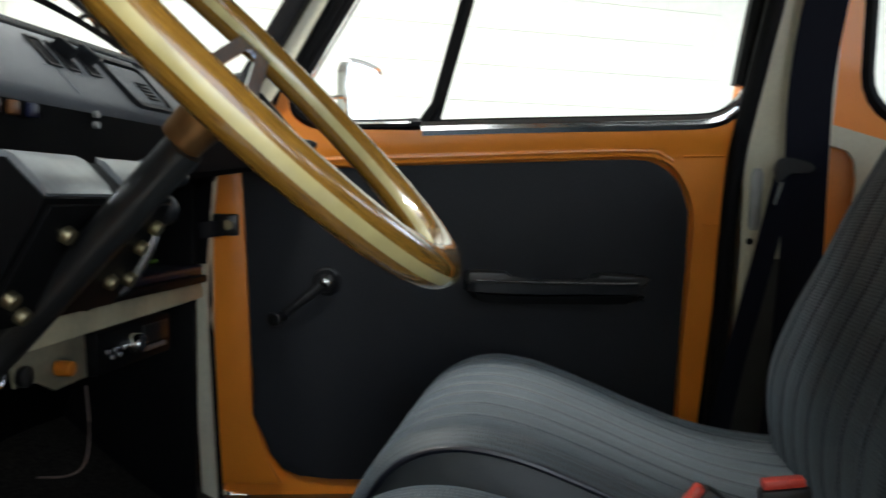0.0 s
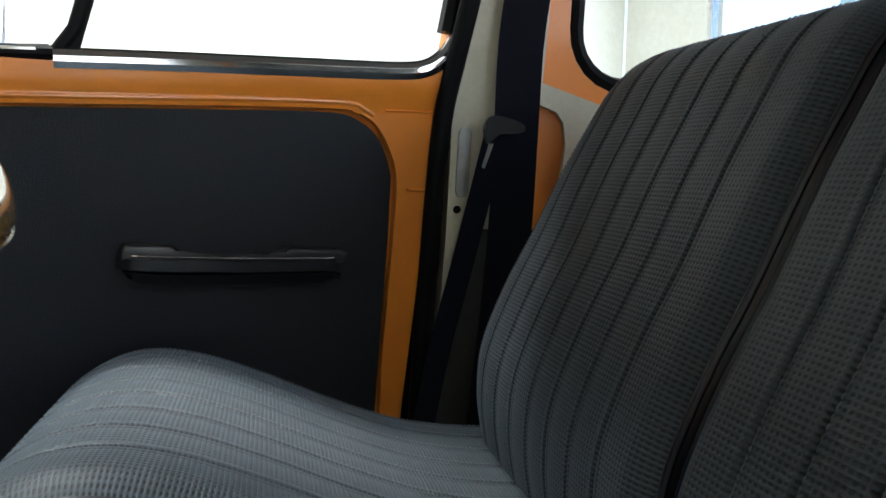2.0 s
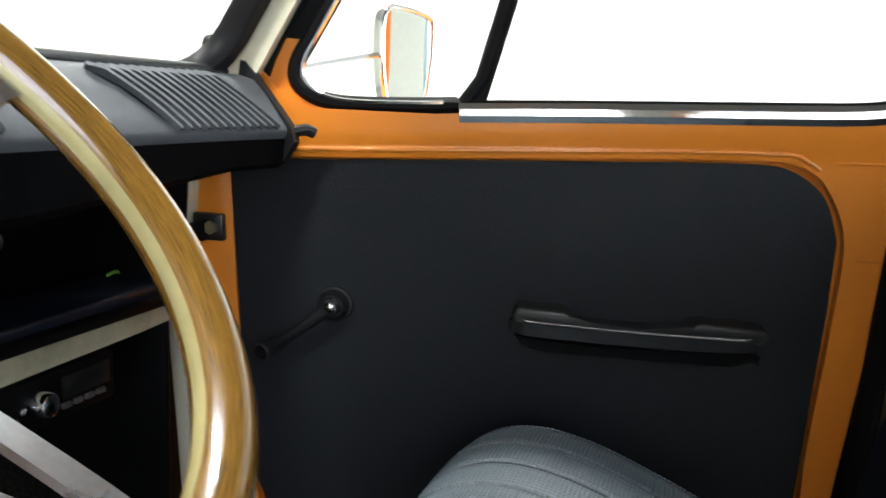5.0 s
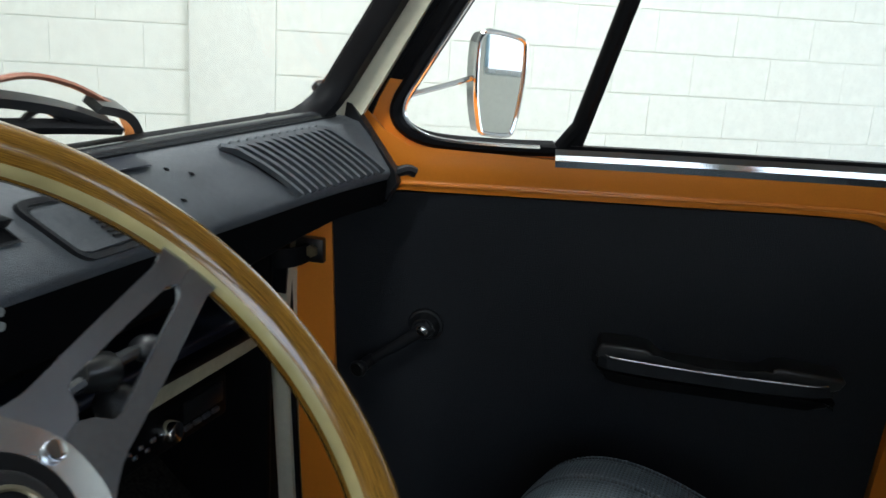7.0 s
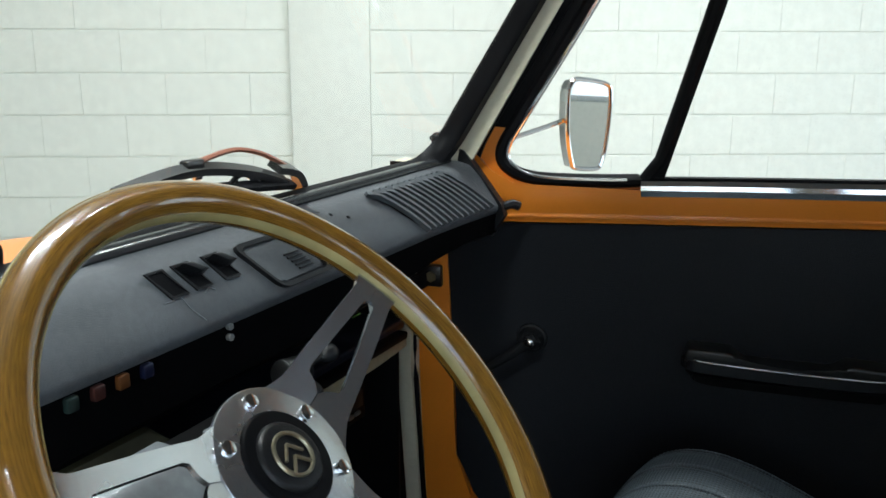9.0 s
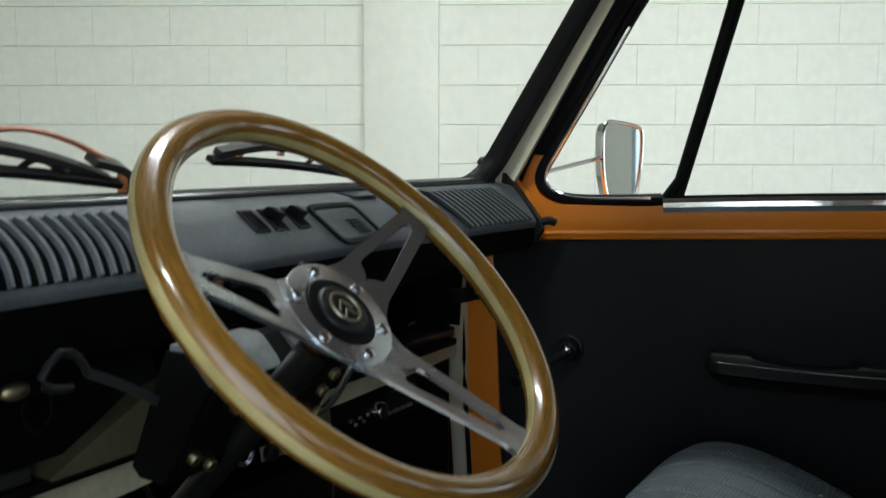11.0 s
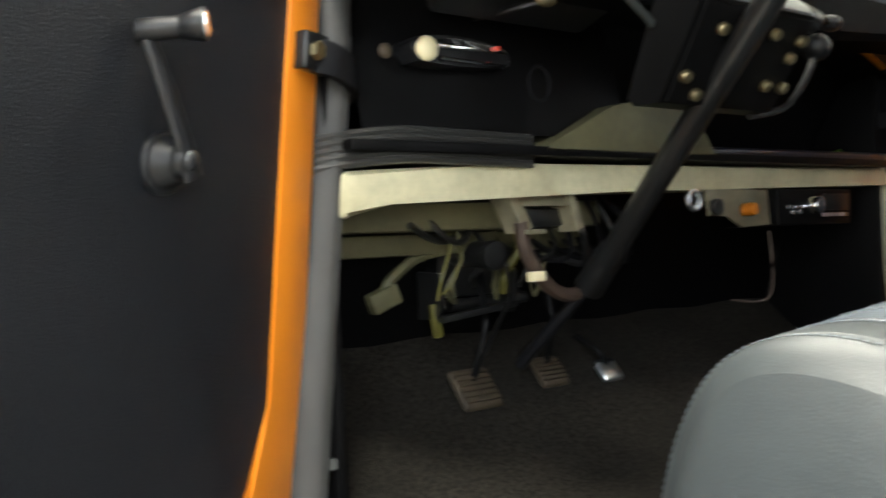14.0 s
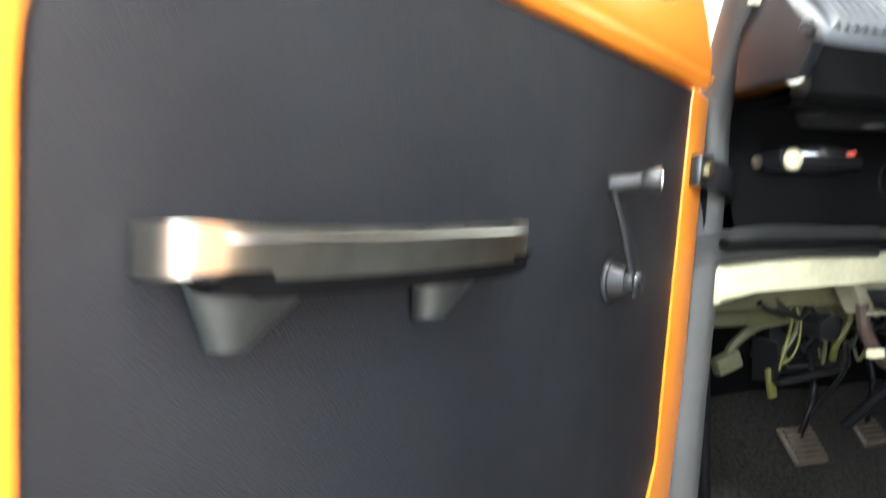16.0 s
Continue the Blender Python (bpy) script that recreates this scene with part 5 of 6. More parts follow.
hub = part("hub", wheel_disc(0.054, HUBD - 0.003, HUBD + 0.003), STEEL, wheel, "brushed aluminium hub plate")
part("horn_ring", wheel_disc(0.036, HUBD + 0.002, HUBD + 0.0055, 0.034), RUBBER, hub, "black horn button surround")
part("horn_button", wheel_disc(0.026, HUBD + 0.005, HUBD + 0.0085, 0.023), PLASTIC, hub)
bm = bmesh.new()
tube(bm, [onwheel(0, 0, HUBD + 0.0095) + UPW * (0.0150 * math.cos(radians(a))) + RTW * (0.0150 * math.sin(radians(a))) for a in range(0, 360, 12)], 0.0016, 6, closed=True, up=WNORM)
part("emblem_ring", bm, PEWTER, hub)
bm = bmesh.new()
for k in (0.010, -0.002):
    for s in (-1, 1):
        a, b = onwheel(0, 0, HUBD + 0.0095) + UPW * (k * 0.75), onwheel(0, 0, HUBD + 0.0095) + UPW * (k * 0.75 - 0.009) + RTW * (s * 0.009)
        tube(bm, [a, b], 0.0013, 6, up=WNORM)
part("emblem", bm, PEWTER, hub, "plain dull chevron emblem")
for k in range(6):
    part("hub_bolt", wheel_disc(0.0055, HUBD + 0.002, HUBD + 0.006, seg=12, bevel=0.001, ang=60 * k + 7, off=0.0445), CHROME, hub, "bright socket bolt")
part("boss", wheel_disc(0.0165, HUBD - 0.036, HUBD - 0.003, 0.019, bevel=0.003), BRONZE, wheel, "turned brown wheel boss")

# ---------------------------------------------------------------- column
column = thing("steering_column", "black steering column with boxed housing and control stalks", "steering column")
ctop = WC + WNORM * (HUBD - 0.034)
cbot = ctop.lerp(Vector((-0.075, -0.143, 0.596)), 0.93)
bm = bmesh.new()
cyl(bm, ctop, cbot, 0.0150, seg=24)
part("column_tube", bm, DARKSTEEL, column, "black painted column tube")
# housing: sloped black box, pale worn top, bolted rear plate
HA, HB = Vector((0.209, 0, 0.897)), Vector((0.150, 0, 0.802))     # rear plate, top and bottom


def plate(y, f, d=0.0):
    p = HA + (HB - HA) * f
    q = Vector((HB.z - HA.z, 0, HA.x - HB.x)).normalized() * -1
    return Vector((p.x, y, p.z)) + q * d


bm = bmesh.new()
slab(bm, [(0.209, 0.897), (0.180, 0.925), (0.158, 0.925), (0.108, 0.812), (0.118, 0.803), (0.150, 0.802)], xz_at, -0.258, -0.060, bevel=0.008)
house = part("column_housing", bm, MATTBLACK, column, "black boxed column housing with exposed bolts")
bm = bmesh.new()
slab(bm, [(-0.250, 0.0), (-0.068, 0.0), (-0.068, 1.0), (-0.250, 1.0)], lambda a, b, d: plate(a, 0.04 + 0.94 * b, d), 0.0, 0.003, bevel=0.001)
part("bolt_plate", bm, MATTBLACK, house)
for y0, y1, x0 in ((-0.255, -0.165, 0.160), (-0.138, -0.066, 0.178)):
    bm = bmesh.new()
    slab(bm, [(0.2085, 0.9005), (0.204, 0.9085), (0.186, 0.9265), (0.178, 0.9300), (x0, 0.9305), (x0, 0.920), (0.18, 0.918), (0.206, 0.896)], xz_at, y0, y1, bevel=0.003)
    part("housing_top", bm, WORNALU, house, "scuffed silver-grey top of the column housing")
for y, f in ((-0.261 + 0.02, 0.72), (-0.214, 0.88), (-0.185, 0.74), (-0.128, 0.22), (-0.078, 0.24), (-0.085, 0.42), (-0.105, 0.72), (-0.074, 0.72), (-0.215, 0.25)):
    c = plate(y, f, 0.002)
    d = plate(y, f, 0.010)
    bm = bmesh.new()
    cyl(bm, c, d, 0.0072, 0.0064, 12, bevel=0.001)
    part("bolt", bm, BRASS, house, "dull brass coloured bolt")


def stalk(name, pts, r, material, label, tip=None):
    bm = bmesh.new()
    tube(bm, smooth_path(pts, 5), r, 8)
    p = part(name, bm, material, column, label)
    if tip:
        part("tip", tip, PLASTIC, p)
    return p


# flat grey lever with a bent loop end towards the driver's door
bm = bmesh.new()
sweep(bm, smooth_path([(0.150, -0.262, 0.880), (0.150, -0.300, 0.904), (0.150, -0.330, 0.920)], 4), [(-0.002, -0.0042), (0.002, -0.0042), (0.002, 0.0042), (-0.002, 0.0042)])
lever = part("gear_lever", bm, WORNGREY, column, "flat grey control lever with black loop end")
bm = bmesh.new()
tube(bm, smooth_path([(0.150, -0.330, 0.919), (0.150, -0.338, 0.934), (0.150, -0.354, 0.941), (0.150, -0.371, 0.924), (0.150, -0.362, 0.914), (0.150, -0.345, 0.912)], 2), 0.0038, 8)
part("loop", bm, PLASTIC, lever)
stalk("indicator_stalk", [(0.16, -0.060, 0.915), (0.155, 0.02, 0.922), (0.150, 0.062, 0.920)], 0.0055, GLOSSBLACK, "glossy black stalk", ball(bmesh.new(), (0.150, 0.070, 0.919), 0.013, (1, 1.1, 0.8)))
stalk("choke_stalk", [(0.13, -0.075, 0.800), (0.14, -0.02, 0.812), (0.148, 0.012, 0.845), (0.15, 0.034, 0.880)], 0.0045, DARKSTEEL, "bent black stalk with round knob", ball(bmesh.new(), (0.150, 0.036, 0.886), 0.017))
bm = bmesh.new()
cyl(bm, (0.150, -0.004, 0.924), (0.150, 0.03, 0.915), 0.013, 0.015, 16, bevel=0.003)
part("stalk_collar", bm, DARKSTEEL, column)
# lower bearing and bent guard
bm = bmesh.new()
cyl(bm, cbot - Vector((0.02, 0, 0.02)), cbot + Vector((0.03, 0, 0.034)), 0.020, 0.018, 20, bevel=0.004)
part("lower_bearing", bm, DARKSTEEL, column)
bm = bmesh.new()
cyl(bm, cbot + Vector((-0.012, -0.006, -0.014)), (-0.150, -0.200, 0.500), 0.0085, 0.0085, 16, bevel=0.002)
part("lower_shaft", bm, RUBBER, column, "black greasy lower shaft")
bm = bmesh.new()
tube(bm, smooth_path([(-0.05, -0.275, 0.690), (-0.055, -0.262, 0.650), (-0.06, -0.225, 0.610), (-0.07, -0.175, 0.595), (-0.08, -0.120, 0.610)], 5), 0.009, 8)
part("guard_loop", bm, RUST, column, "rusty bent tube under the column")

# steel bracket hanging from the cross member
# bracket's cream holds both grime and the shade below the cross member
bracket = thing("bracket", "dull cream steel bracket hanging under the cross member", "bracket")
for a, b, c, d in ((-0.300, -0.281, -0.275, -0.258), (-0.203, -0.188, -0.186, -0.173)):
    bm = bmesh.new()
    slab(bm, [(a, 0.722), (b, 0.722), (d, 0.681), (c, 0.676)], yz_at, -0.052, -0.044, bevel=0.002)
    leg = part("leg", bm, DIMCREAM, bracket, "chipped cream steel leg")
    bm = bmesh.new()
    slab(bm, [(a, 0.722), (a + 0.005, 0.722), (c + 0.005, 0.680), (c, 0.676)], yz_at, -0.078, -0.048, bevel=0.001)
    part("flange", bm, DIMCREAM, leg)
part("top_web", boxed((-0.050, -0.242, 0.714), (0.006, 0.090, 0.012), bevel=0.002), DIMCREAM, bracket)
part("foot", boxed((-0.042, -0.262, 0.677), (0.018, 0.026, 0.006), bevel=0.002), DIMCREAM, bracket)
bm = bmesh.new()
slab(bm, [(-0.268, 0.708), (-0.196, 0.706), (-0.188, 0.684), (-0.254, 0.680)], yz_at, -0.090, -0.066, bevel=0.004)
part("damper", bm, DARKSTEEL, bracket, "dark steel block inside the bracket")

# ---------------------------------------------------------------- under the dashboard
shelf = thing("parcel_shelf", "black parcel shelf with ribbed rubber front edge", "shelf")
for a in range(5):
    z = 0.750 + 0.0075 * a
    bm = bmesh.new()
    tube(bm, smooth_path([(-0.050, -0.562, z - 0.006), (-0.034, -0.530, z + 0.000), (-0.024, -0.490, z + 0.005), (-0.020, -0.445, z + 0.008), (-0.022, -0.37, z + 0.007), (-0.026, -0.275, z + 0.006)], 5), 0.0048, 8)
    part("edge_rib", bm, RIB, shelf)
bm = bmesh.new()
slab(bm, [(-0.525, 0.747), (-0.445, 0.756), (-0.275, 0.760), (-0.275, 0.790), (-0.445, 0.788), (-0.525, 0.778)], yz_at, -0.12, -0.030)
part("edge_core", bm, PLASTIC, shelf)
bm = bmesh.new()
slab(bm, [(0.055, 0.766), (0.545, 0.770), (0.550, 0.790), (0.055, 0.787)], yz_at, -0.12, -0.026, bevel=0.008, seg=3)
part("edge_roll", bm, DARKVINYL, shelf, "padded dark front edge")
# tray and cover below: shade under the dashboard is put into their colour
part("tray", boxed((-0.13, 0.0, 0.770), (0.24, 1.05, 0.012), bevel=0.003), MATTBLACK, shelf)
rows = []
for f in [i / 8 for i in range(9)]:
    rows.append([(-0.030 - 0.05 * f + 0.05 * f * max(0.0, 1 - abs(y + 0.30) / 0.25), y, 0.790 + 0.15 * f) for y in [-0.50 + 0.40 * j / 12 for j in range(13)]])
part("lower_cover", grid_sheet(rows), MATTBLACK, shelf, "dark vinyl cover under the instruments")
bm = bmesh.new()
tube(bm, [(-0.012, -0.270 + 0.016 * math.cos(a * math.pi / 10), 0.848 + 0.020 * math.sin(a * math.pi / 10)) for a in range(20)], 0.0022, 6, closed=True, up=(1, 0, 0))
part("cover_plug", bm, RUBBER, shelf)

heater = thing("heater_control", "narrow bright heater control slide with ivory knob", "heater control")
bm = bmesh.new()
slab(bm, curve2([(-0.448, 0.872), (-0.440, 0.885), (-0.385, 0.890), (-0.330, 0.884), (-0.316, 0.876), (-0.320, 0.862), (-0.385, 0.858), (-0.440, 0.860)], 4), yz_at, -0.055, -0.012, bevel=0.003)
part("bezel", bm, PLASTIC, heater)
bm = bmesh.new()
slab(bm, curve2([(-0.422, 0.874), (-0.418, 0.883), (-0.385, 0.886), (-0.340, 0.882), (-0.320, 0.875)], 4), yz_at, -0.012, -0.008, bevel=0.001)
part("face", bm, CHROME, heater, "bright metal slide face")
bm = bmesh.new()
tube(bm, [(-0.008, -0.415, 0.864), (-0.008, -0.325, 0.862)], 0.0022, 6)
part("lower_rail", bm, CHROME, heater)
bm = bmesh.new()
ball(bm, (-0.004, -0.434, 0.871), 0.0135, (0.6, 1, 1))
part("knob", bm, IVORY, heater, "round ivory knob")
part("pointer", boxed((-0.005, -0.338, 0.880), (0.005, 0.005, 0.005), bevel=0.001), RED, heater)
bm = bmesh.new()
ball(bm, (-0.020, -0.475, 0.868), 0.008, (0.6, 1, 1))
part("side_knob", bm, PEDALRUBBER, heater)

knobt = thing("pull_knob", "small oval brass coloured pull knob under the dashboard", "knob")
bm = bmesh.new()
ball(bm, (0.100, -0.362, 0.905), 0.011, (0.6, 1.2, 0.7))
part("head", bm, BRASS, knobt)
bm = bmesh.new()
tube(bm, [(0.094, -0.362, 0.905), (-0.02, -0.355, 0.915)], 0.004, 8)
part("shaft", bm, DARKSTEEL, knobt)

# instrument strip behind the wheel
speedo = thing("speedometer", "black strip speedometer with white figures", "speedometer")
part("case", boxed((0.045, -0.330, 0.945), (0.10, 0.22, 0.055), (0, -18, 0), bevel=0.008), PLASTIC, speedo)
for k, txt in enumerate(("60", "80", "100", "120")):
    cu = bpy.data.curves.new("figure", "FONT")
    cu.body, cu.size, cu.align_x, cu.align_y = txt, 0.015, "CENTER", "CENTER"
    cu.extrude = 0.0002
    ob = new("figure", cu)
    cu.materials.append(INK)
    ob.parent = speedo
    ob.matrix_world = Matrix.Translation((0.0995, -0.375 + 0.032 * k, 0.944)) @ Euler((radians(90), 0, radians(90))).to_matrix().to_4x4()
    bm = bmesh.new()
    tube(bm, [(0.100, -0.385 + 0.032 * k, 0.954), (0.098, -0.390 + 0.033 * k, 0.968)], 0.0006, 5)
    part("graduation", bm, INK, speedo)

radio = thing("car_radio", "black car radio with chromed knob under the cross member", "radio")
part("chassis", boxed((-0.075, 0.318, 0.700), (0.10, 0.205, 0.056), bevel=0.004), MATTBLACK, radio)
part("display", boxed((-0.0245, 0.372, 0.707), (0.004, 0.075, 0.026), bevel=0.001), DARKSTEEL, radio)
bm = bmesh.new()
cyl(bm, (-0.026, 0.300, 0.702), (-0.006, 0.300, 0.702), 0.0155, 0.013, 24, bevel=0.002)
part("volume_knob", bm, CHROME, radio, "round chromed volume knob")
for k in range(5):
    part("button", boxed((-0.0235, 0.238 + 0.010 * k, 0.700 - 0.008 * (k % 2)), (0.006, 0.007, 0.006), bevel=0.001), STEEL, radio)
for k in range(4):
    part("button", boxed((-0.0235, 0.340 + 0.018 * k, 0.687), (0.005, 0.013, 0.006), bevel=0.001), STEEL, radio)

switchplate = thing("switch_plate", "bent grey metal plate with orange knob and key lock", "switch plate")
bm = bmesh.new()
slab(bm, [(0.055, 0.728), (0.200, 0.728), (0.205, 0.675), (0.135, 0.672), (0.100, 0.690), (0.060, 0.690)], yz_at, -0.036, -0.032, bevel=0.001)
# plate in the same cream, with shade put into its colour
part("plate", bm, DIMCREAM, switchplate)
bm = bmesh.new()
cyl(bm, (-0.032, 0.140, 0.698), (-0.012, 0.140, 0.698), 0.010, 0.009, 16, bevel=0.002)
part("orange_knob", bm, ORANGELENS, switchplate, "translucent orange warning knob")
bm = bmesh.new()
cyl(bm, (-0.032, 0.070, 0.702), (-0.022, 0.070, 0.702), 0.012, 0.012, 20, bevel=0.002)
part("lock", bm, DARKSTEEL, switchplate)
bm = bmesh.new()
tube(bm, [(-0.030, 0.024 + 0.013 * math.cos(a * math.pi / 8), 0.712 + 0.013 * math.sin(a * math.pi / 8)) for a in range(16)], 0.004, 8, closed=True, up=(1, 0, 0))
part("grommet", bm, STEEL, switchplate)

# loose wiring
def wire(pts, r, material, label):
    bm = bmesh.new()
    tube(bm, smooth_path(pts, 6), r, 6)
    return tagged(part("wire", bm, material), label, "wire", "loose wires under the dashboard")


wire([(-0.03, 0.197, 0.665), (-0.028, 0.200, 0.610), (-0.03, 0.193, 0.570), (-0.035, 0.165, 0.562), (-0.06, 0.140, 0.566)], 0.0016, RUST, "thin brown wire hanging below the switch plate")
wire([(-0.12, -0.335, 0.700), (-0.11, -0.335, 0.668), (-0.105, -0.352, 0.630), (-0.11, -0.358, 0.600)], 0.0022, YELLOW, "yellow sheathed wire hanging in a loop")
wire([(-0.12, -0.328, 0.705), (-0.108, -0.322, 0.660), (-0.10, -0.340, 0.622), (-0.11, -0.352, 0.606)], 0.0016, YELLOW, "yellow sheathed wire hanging in a loop")
wire([(-0.14, -0.21, 0.700), (-0.135, -0.205, 0.660), (-0.14, -0.225, 0.625), (-0.15, -0.222, 0.600)], 0.006, YELLOW, "thick yellow sleeve behind the column")
wire([(-0.10, -0.40, 0.690), (-0.13, -0.33, 0.670), (-0.15, -0.27, 0.700), (-0.16, -0.20, 0.720)], 0.0045, DARKSTEEL, "dark cable under the cross member")
wire([(-0.16, -0.30, 0.660), (-0.17, -0.345, 0.650), (-0.17, -0.385, 0.625), (-0.17, -0.395, 0.605)], 0.007, OLIVE, "dusty olive cable loom with a plug")
wire([(-0.05, -0.30, 0.640), (-0.08, -0.27, 0.600), (-0.12, -0.26, 0.560), (-0.16, -0.25, 0.520)], 0.003, DARKSTEEL, "dark cable along the toe board")
wire([(-0.09, 0.490, 0.796), (-0.085, 0.500, 0.800), (-0.09, 0.512, 0.796), (-0.10, 0.52, 0.794)], 0.002, LIME, "green-yellow wire lying on the parcel shelf")
for k in range(5):
    y = -0.30 + 0.035 * k
    wire([(-0.16, y, 0.690), (-0.15 + 0.01 * (k % 2), y + 0.012, 0.650), (-0.155, y - 0.010 + 0.006 * k, 0.610 + 0.012 * (k % 3)), (-0.18, y + 0.02, 0.590 + 0.02 * (k % 2)), (-0.20, y + 0.03, 0.620)], 0.0032, DARKSTEEL if k % 2 else OLIVE, "thin dark cable looping under the cross member")
for k in range(6):
    y = -0.20 + 0.028 * k
    wire([(-0.10 - 0.012 * (k % 3), y, 0.722), (-0.09, y + 0.010, 0.680 + 0.008 * (k % 2)), (-0.105, y + 0.030, 0.655 - 0.010 * (k % 3)), (-0.13, y + 0.012, 0.640), (-0.16, y - 0.02, 0.668)], 0.0026 + 0.0012 * (k % 3), RUBBER if k % 2 else DARKSTEEL, "black cable sagging behind the cross member")
wire([(-0.11, -0.372, 0.700), (-0.105, -0.350, 0.678), (-0.112, -0.318, 0.668), (-0.125, -0.288, 0.690), (-0.135, -0.262, 0.712)], 0.0042, DARKSTEEL, "dark flexible conduit under the cross member")
plug = thing("wire_connector", "dusty olive wiring connector hanging from its loom", "connector")
part("shell", boxed((-0.17, -0.396, 0.603), (0.020, 0.042, 0.026), (20, 0, 0), bevel=0.004), OLIVE, plug)
clip = thing("terminal_block", "small white terminal block", "terminal block")
part("block", boxed((-0.040, -0.262, 0.624), (0.012, 0.022, 0.012), bevel=0.002), IVORY, clip)
tag_y = thing("yellow_tag", "yellow plastic tag hanging by the clutch pedal", "tag")
part("tag", boxed((-0.165, -0.322, 0.570), (0.008, 0.014, 0.044), (8, 0, 0), bevel=0.003), YELLOW, tag_y)

# pedals
def pedal(name, c, top, size, material, label, ribs, shine=None):
    p = thing(name, label, "pedal", group="pedals")
    bm = bmesh.new()
    tube(bm, smooth_path([top, (Vector(top) + Vector(c)) / 2 + Vector((0.02, 0, 0.0)), Vector(c) + Vector((-0.006, 0, 0.006))], 5), 0.005, 8)
    part("arm", bm, MATTBLACK, p)
    m = Matrix.Translation(c) @ Euler((0, radians(-42), 0)).to_matrix().to_4x4()
    bm = boxed((0, 0, 0), (0.012, size[0], size[1]), bevel=0.006, seg=3)
    bmesh.ops.transform(bm, matrix=m, verts=bm.verts[:])
    padp = part("pad", bm, material, p)
    for k in range(ribs):
        bm = boxed((0.007, 0, -size[1] / 2 + 0.010 + (size[1] - 0.020) * k / max(1, ribs - 1)), (0.006, size[0] * 0.86, 0.0045), bevel=0.001)
        bmesh.ops.transform(bm, matrix=m, verts=bm.verts[:])
        part("rib", bm, material, padp)
    return p


pedal("clutch_pedal", (-0.168, -0.262, 0.475), (-0.20, -0.225, 0.640), (0.062, 0.062), PEDALRUBBER, "clutch pedal with dusty ribbed rubber pad", 6)
pedal("brake_pedal", (-0.185, -0.115, 0.478), (-0.22, -0.100, 0.640), (0.050, 0.050), PEDALRUBBER, "brake pedal with dark ribbed rubber pad", 5)
pedal("accelerator_pedal", (-0.168, -0.012, 0.470), (-0.21, -0.035, 0.520), (0.040, 0.040), STEEL, "accelerator pedal with bright worn metal pad", 0)
cross = thing("pedal_shaft", "dark pedal cross shaft", "shaft")
bm = bmesh.new()
cyl(bm, (-0.19, -0.285, 0.585), (-0.19, -0.150, 0.588), 0.008, seg=12)
part("shaft", bm, DARKSTEEL, cross)
part("pedal_box", boxed((-0.22, -0.23, 0.63), (0.05, 0.13, 0.07), bevel=0.006), DARKSTEEL, cross)
for y in (-0.322, -0.200):
    bm = bmesh.new()
    slab(bm, [(-0.200, 0.632), (-0.150, 0.630), (-0.146, 0.588), (-0.160, 0.572), (-0.200, 0.570)], xz_at, y - 0.003, y + 0.003, bevel=0.001)
    part("cheek", bm, DARKSTEEL, cross, "black steel cheek plate")
bm = bmesh.new()
slab(bm, [(-0.322, 0.576), (-0.200, 0.588), (-0.200, 0.580), (-0.322, 0.568)], yz_at, -0.160, -0.146, bevel=0.001)
part("stay", bm, DARKSTEEL, cross, "black steel stay along the front edge")
bm = bmesh.new()
cyl(bm, (-0.215, -0.262, 0.655), (-0.120, -0.262, 0.650), 0.017, 0.017, 20, bevel=0.003)
part("cylinder", bm, DARKSTEEL, cross, "dark brake cylinder")
bm = bmesh.new()
cyl(bm, (-0.122, -0.262, 0.650), (-0.112, -0.262, 0.6495), 0.020, 0.019, 12, bevel=0.002)
part("cylinder_cap", bm, DARKSTEEL, cross)

# ---------------------------------------------------------------- belts
belt = thing("seat_belt", "navy seat belt hanging from the door pillar", "seat belt")


def webbing(name, pts, width, up, label=""):
    bm = bmesh.new()
    h = width / 2
    sweep(bm, smooth_path(pts, 6), [(-0.0012, -h), (0.0012, -h), (0.0012, h), (-0.0012, h)], up=up)
    return part(name, bm, WEB, belt, label)


webbing("shoulder_webbing", [(1.000, 0.705, 1.43), (0.965, 0.700, 1.25), (0.944, 0.698, 1.10), (0.943, 0.700, 0.95), (0.944, 0.705, 0.80), (0.935, 0.705, 0.62), (0.92, 0.70, 0.45)], 0.068, (1, 0, 0.0))
webbing("lap_webbing", [(0.912, 0.690, 0.955), (0.893, 0.692, 0.86), (0.868, 0.694, 0.74), (0.842, 0.695, 0.62), (0.822, 0.693, 0.50), (0.815, 0.69, 0.44)], 0.034, (1, 0, 0.15))
bm = bmesh.new()
slab(bm, curve2([(0.890, 0.950), (0.893, 0.962), (0.905, 0.970), (0.940, 0.962), (0.950, 0.954), (0.944, 0.946), (0.915, 0.944), (0.897, 0.930), (0.892, 0.938)], 3), xz_at, 0.676, 0.694, bevel=0.004)
tongue = part("tongue", bm, PLASTIC, belt, "black belt tongue")
bm = bmesh.new()
slab(bm, [(0.889, 0.895), (0.894, 0.893), (0.906, 0.930), (0.898, 0.930)], xz_at, 0.683, 0.687)
part("latch_plate", bm, CHROME, tongue)
part("upper_anchor", boxed((1.000, 0.715, 1.425), (0.05, 0.03, 0.06), bevel=0.008), PLASTIC, belt)


for o in belt.children_recursive:
    lean_in(o, 0.90)


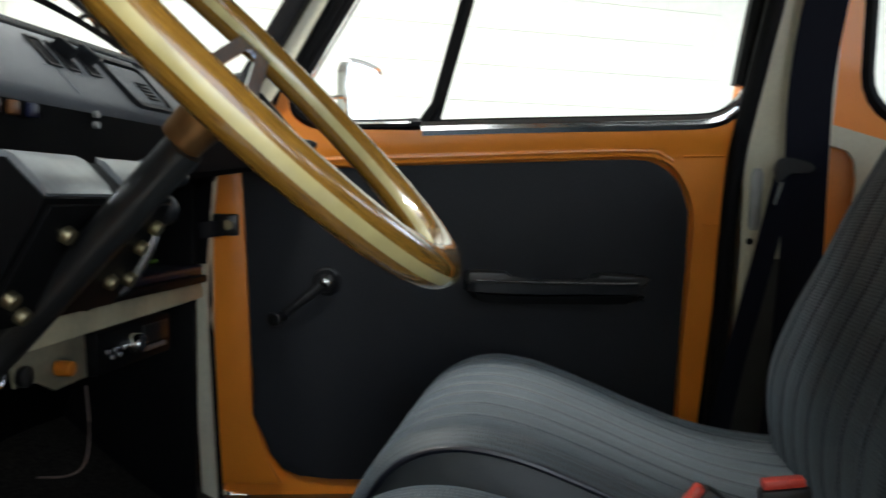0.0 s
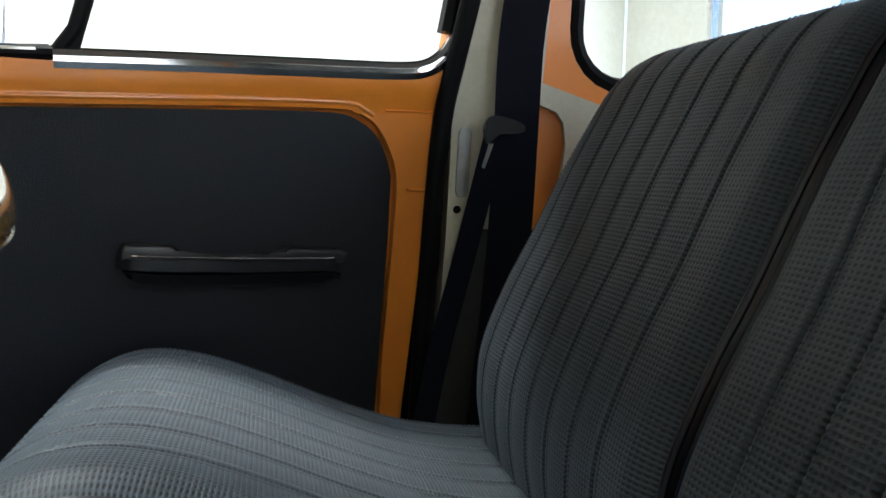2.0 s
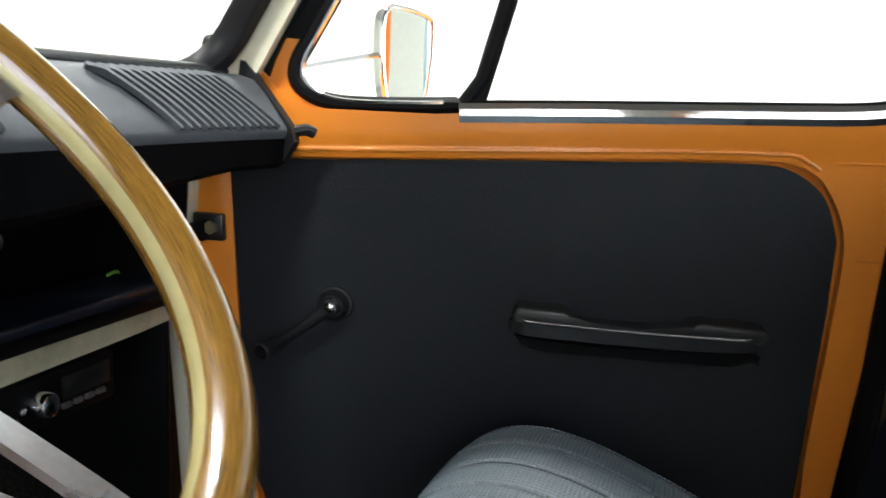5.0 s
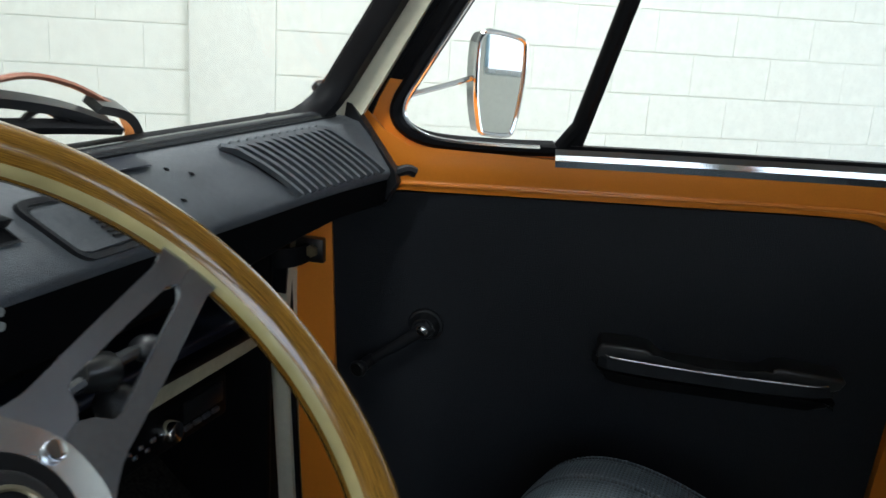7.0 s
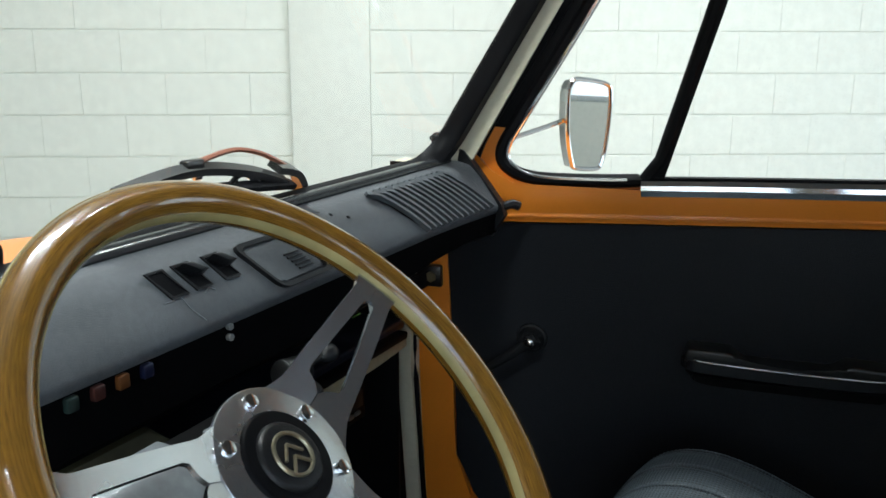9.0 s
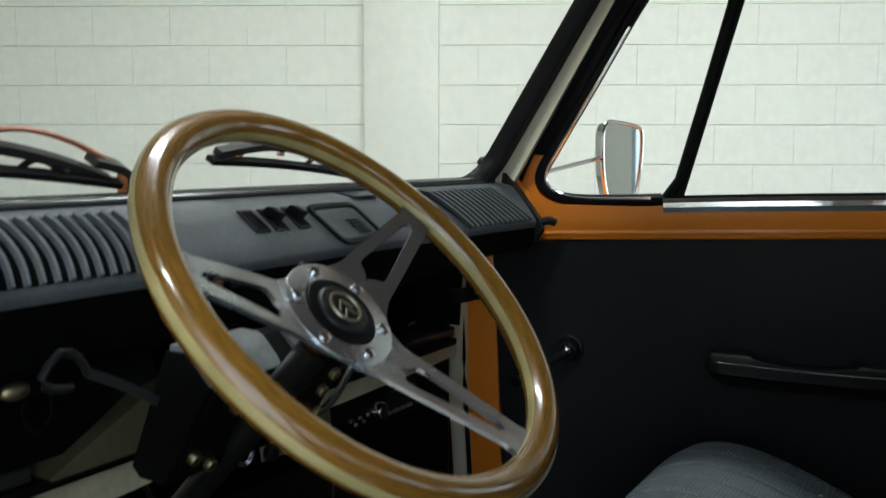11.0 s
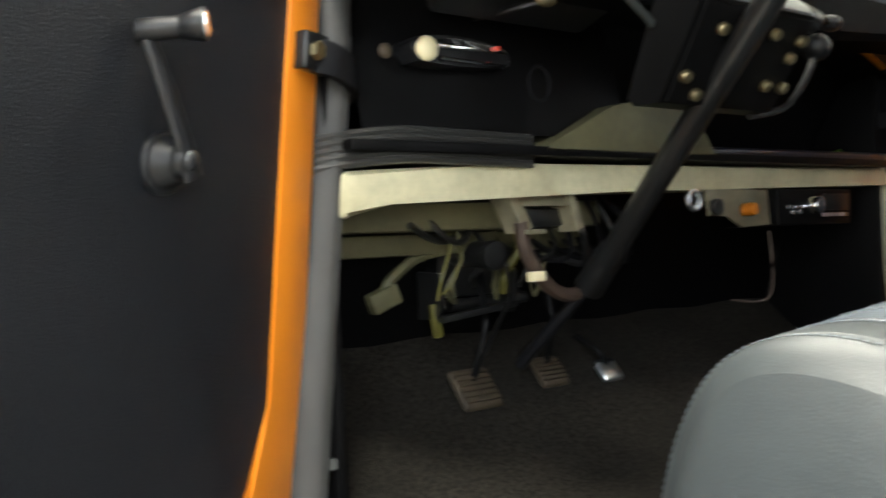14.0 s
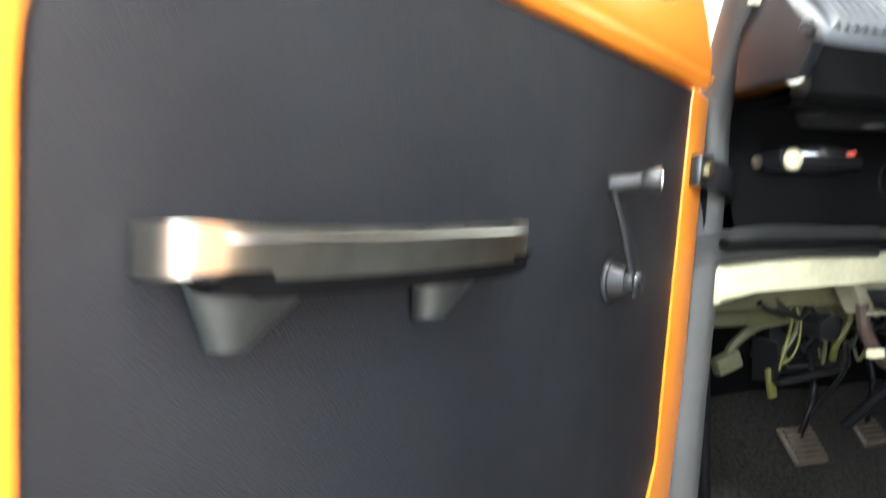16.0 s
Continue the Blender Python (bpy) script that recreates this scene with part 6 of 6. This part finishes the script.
def buckle(c, rz, tilt):
    b = thing("belt_buckle", "black seat belt buckle with red release button", "belt buckle", group="belt buckles")
    m = Matrix.Translation(c) @ Euler((0, radians(tilt), radians(rz))).to_matrix().to_4x4()
    for nm, cc, ss, bv, mt in (("body", (0, 0, -0.028), (0.046, 0.022, 0.056), 0.005, PLASTIC), ("release_button", (0, 0, 0.003), (0.038, 0.015, 0.010), 0.003, RED), ("stem", (0.004, 0, -0.090), (0.026, 0.008, 0.080), 0.002, WEB)):
        bm = boxed(cc, ss, bevel=bv)
        bmesh.ops.transform(bm, matrix=m, verts=bm.verts[:])
        part(nm, bm, mt, b)
    return b


buckle((0.756, 0.022, 0.638), 0, -8)
buckle((0.671, 0.002, 0.624), 0, -54)

# ---------------------------------------------------------------- outside the screen
def wiper(y0, y1, yp, label):
    w = thing("windscreen_wiper", label, "wiper", group="windscreen wipers")
    n = Vector((-0.87, 0, 0.49))

    def at(y, z, d):
        return Vector(screen(y, z)) + n * d
    L = y1 - y0
    bm = bmesh.new()
    sweep(bm, [at(y0 + L * i / 10, 1.082 - 0.022 * i / 10 + 0.004 * math.sin(math.pi * i / 10), 0.016) for i in range(11)], [(-0.003, -0.008), (0.003, -0.008), (0.003, 0.005), (-0.003, 0.005)], up=n)
    part("blade", bm, RUBBER, w, "black rubber wiper blade")
    bm = bmesh.new()
    sweep(bm, smooth_path([at(y0 + 0.01, 1.088, 0.018), at(y0 + L * 0.30, 1.093, 0.024), at(y0 + L * 0.5, 1.090, 0.025), at(y0 + L * 0.75, 1.078, 0.023), at(y1 - 0.01, 1.062, 0.019)], 5), [(-0.004, -0.006), (0.004, -0.006), (0.005, 0.005), (-0.004, 0.006)], up=n)
    br = part("yoke", bm, DARKSTEEL, w)
    bm = bmesh.new()
    tube(bm, smooth_path([at(y0 + L * 0.60, 1.072, 0.018), at(y0 + L * 0.68, 1.080, 0.022), at(y0 + L * 0.80, 1.066, 0.018)], 4), 0.003, 6)
    part("claw", bm, DARKSTEEL, br)
    bm = boxed((0, 0, 0), (0.012, 0.024, 0.010), bevel=0.003)
    bmesh.ops.transform(bm, matrix=Matrix.Translation(at(y0 + L * 0.40, 1.096, 0.028)), verts=bm.verts[:])
    part("pivot_block", bm, DARKSTEEL, br)
    for q in (0.20, 0.45):
        bm = boxed((0, 0, 0), (0.006, 0.010, 0.010), bevel=0.002)
        bmesh.ops.transform(bm, matrix=Matrix.Translation(at(y0 + L * q, 1.084, 0.028)), verts=bm.verts[:])
        part("rivet", bm, STEEL, br)
    bm = bmesh.new()
    sweep(bm, smooth_path([at(y1 - 0.03, 1.078, 0.025), at(y1 + 0.01, 1.068, 0.025), at(yp, 1.046, 0.026), at(yp + 0.015, 1.025, 0.026)], 5), [(-0.004, -0.009), (0.004, -0.009), (0.004, 0.009), (-0.004, 0.009)], up=n)
    part("arm", bm, DARKSTEEL, w)
    bm = bmesh.new()
    tube(bm, smooth_path([at(y0 + L * 0.45, 1.097, 0.030), at(y0 + L * 0.62, 1.101, 0.032), at(y0 + L * 0.80, 1.092, 0.030), at(y1, 1.072, 0.027)], 5), 0.0028, 6)
    part("hose", bm, COPPER, w, "thin brown washer hose")
    return w


wiper(-0.105, 0.165, 0.205, "black wiper parked low on the windscreen")
wiper(-0.480, -0.212, -0.190, "black wiper parked low on the windscreen")

mirror = thing("wing_mirror", "chromed rectangular wing mirror on a thin bent arm", "wing mirror")
MA, MB = Vector((0.150, 0.787, 1.150)), Vector((0.197, 0.856, 1.136))
ME = (MB - MA).normalized()
MNR = Vector((ME.y, -ME.x, 0)).normalized()
moutline = [(0.004, 0.0), (0.015, 0.006), (0.050, 0.003), (0.078, -0.004), (0.086, -0.016), (0.086, -0.060), (0.080, -0.110), (0.072, -0.138), (0.062, -0.146), (0.020, -0.142), (0.010, -0.132), (0.0, -0.085), (-0.002, -0.020)]


def onmirror(a, b, d):
    return Vector((MA.x, MA.y, MA.z)) + Vector((ME.x, ME.y, 0)).normalized() * a + Vector((0, 0, b)) + MNR * d


mo = curve2(moutline + [moutline[0]], 4)[:-1]
bm = bmesh.new()
slab(bm, mo, onmirror, -0.022, 0.0, bevel=0.003)
part("back", bm, CHROME, mirror)
bm = bmesh.new()
tube(bm, [onmirror(a, b, 0.001) for a, b in mo], 0.0042, 8, closed=True, up=MNR)
part("rim", bm, CHROME, mirror, "chromed mirror rim")
bm = bmesh.new()
bm.faces.new([bm.verts.new(onmirror(a, b, 0.002)) for a, b in mo])
part("glass", bm, MIRROR, mirror, "mirror glass", smooth=False)
bm = bmesh.new()
tube(bm, smooth_path([onmirror(0.0, -0.062, -0.012), (0.120, 0.740, 1.078), (0.085, 0.680, 1.064), (0.060, 0.640, 1.055)], 5), 0.0042, 8)
part("arm", bm, CHROME, mirror, "thin bright mirror arm")

# ---------------------------------------------------------------- wall blocks
def block_mesh(w):
    bm = bmesh.new()
    box(bm, (w / 2, 0, COURSE / 2), (w - 0.0012, 0.034, COURSE - 0.0070))
    front = [e for e in bm.edges if all(v.co.y > 0.01 for v in e.verts)]
    bmesh.ops.bevel(bm, geom=front, offset=0.0005, segments=1, affect="EDGES")
    me = bpy.data.meshes.new("block")
    bm.to_mesh(me)
    bm.free()
    me.materials.append(WALLPAINT)
    return me


FULL, HALF = block_mesh(BLOCK), block_mesh(BLOCK / 2)
random.seed(4)
for row in range(0, 12):
    z = COURSE0 + COURSE * row
    for edge, step in ((0.0, -1), (0.38, 1)):
        a = edge
        first = (row % 2 == 0) if step < 0 else (row % 2 == 1)
        n = 0
        while -3.3 < a < 3.6:
            half = n == 0 and first
            w = BLOCK / 2 if half else BLOCK
            x = a - w if step < 0 else a
            ob = new("block", HALF if half else FULL)
            ob.parent = wall_side
            ob.matrix_world = WALL_FRAME @ Matrix.Translation((x, -0.030 + random.uniform(-0.0007, 0.0007), z))
            a += step * w
            n += 1
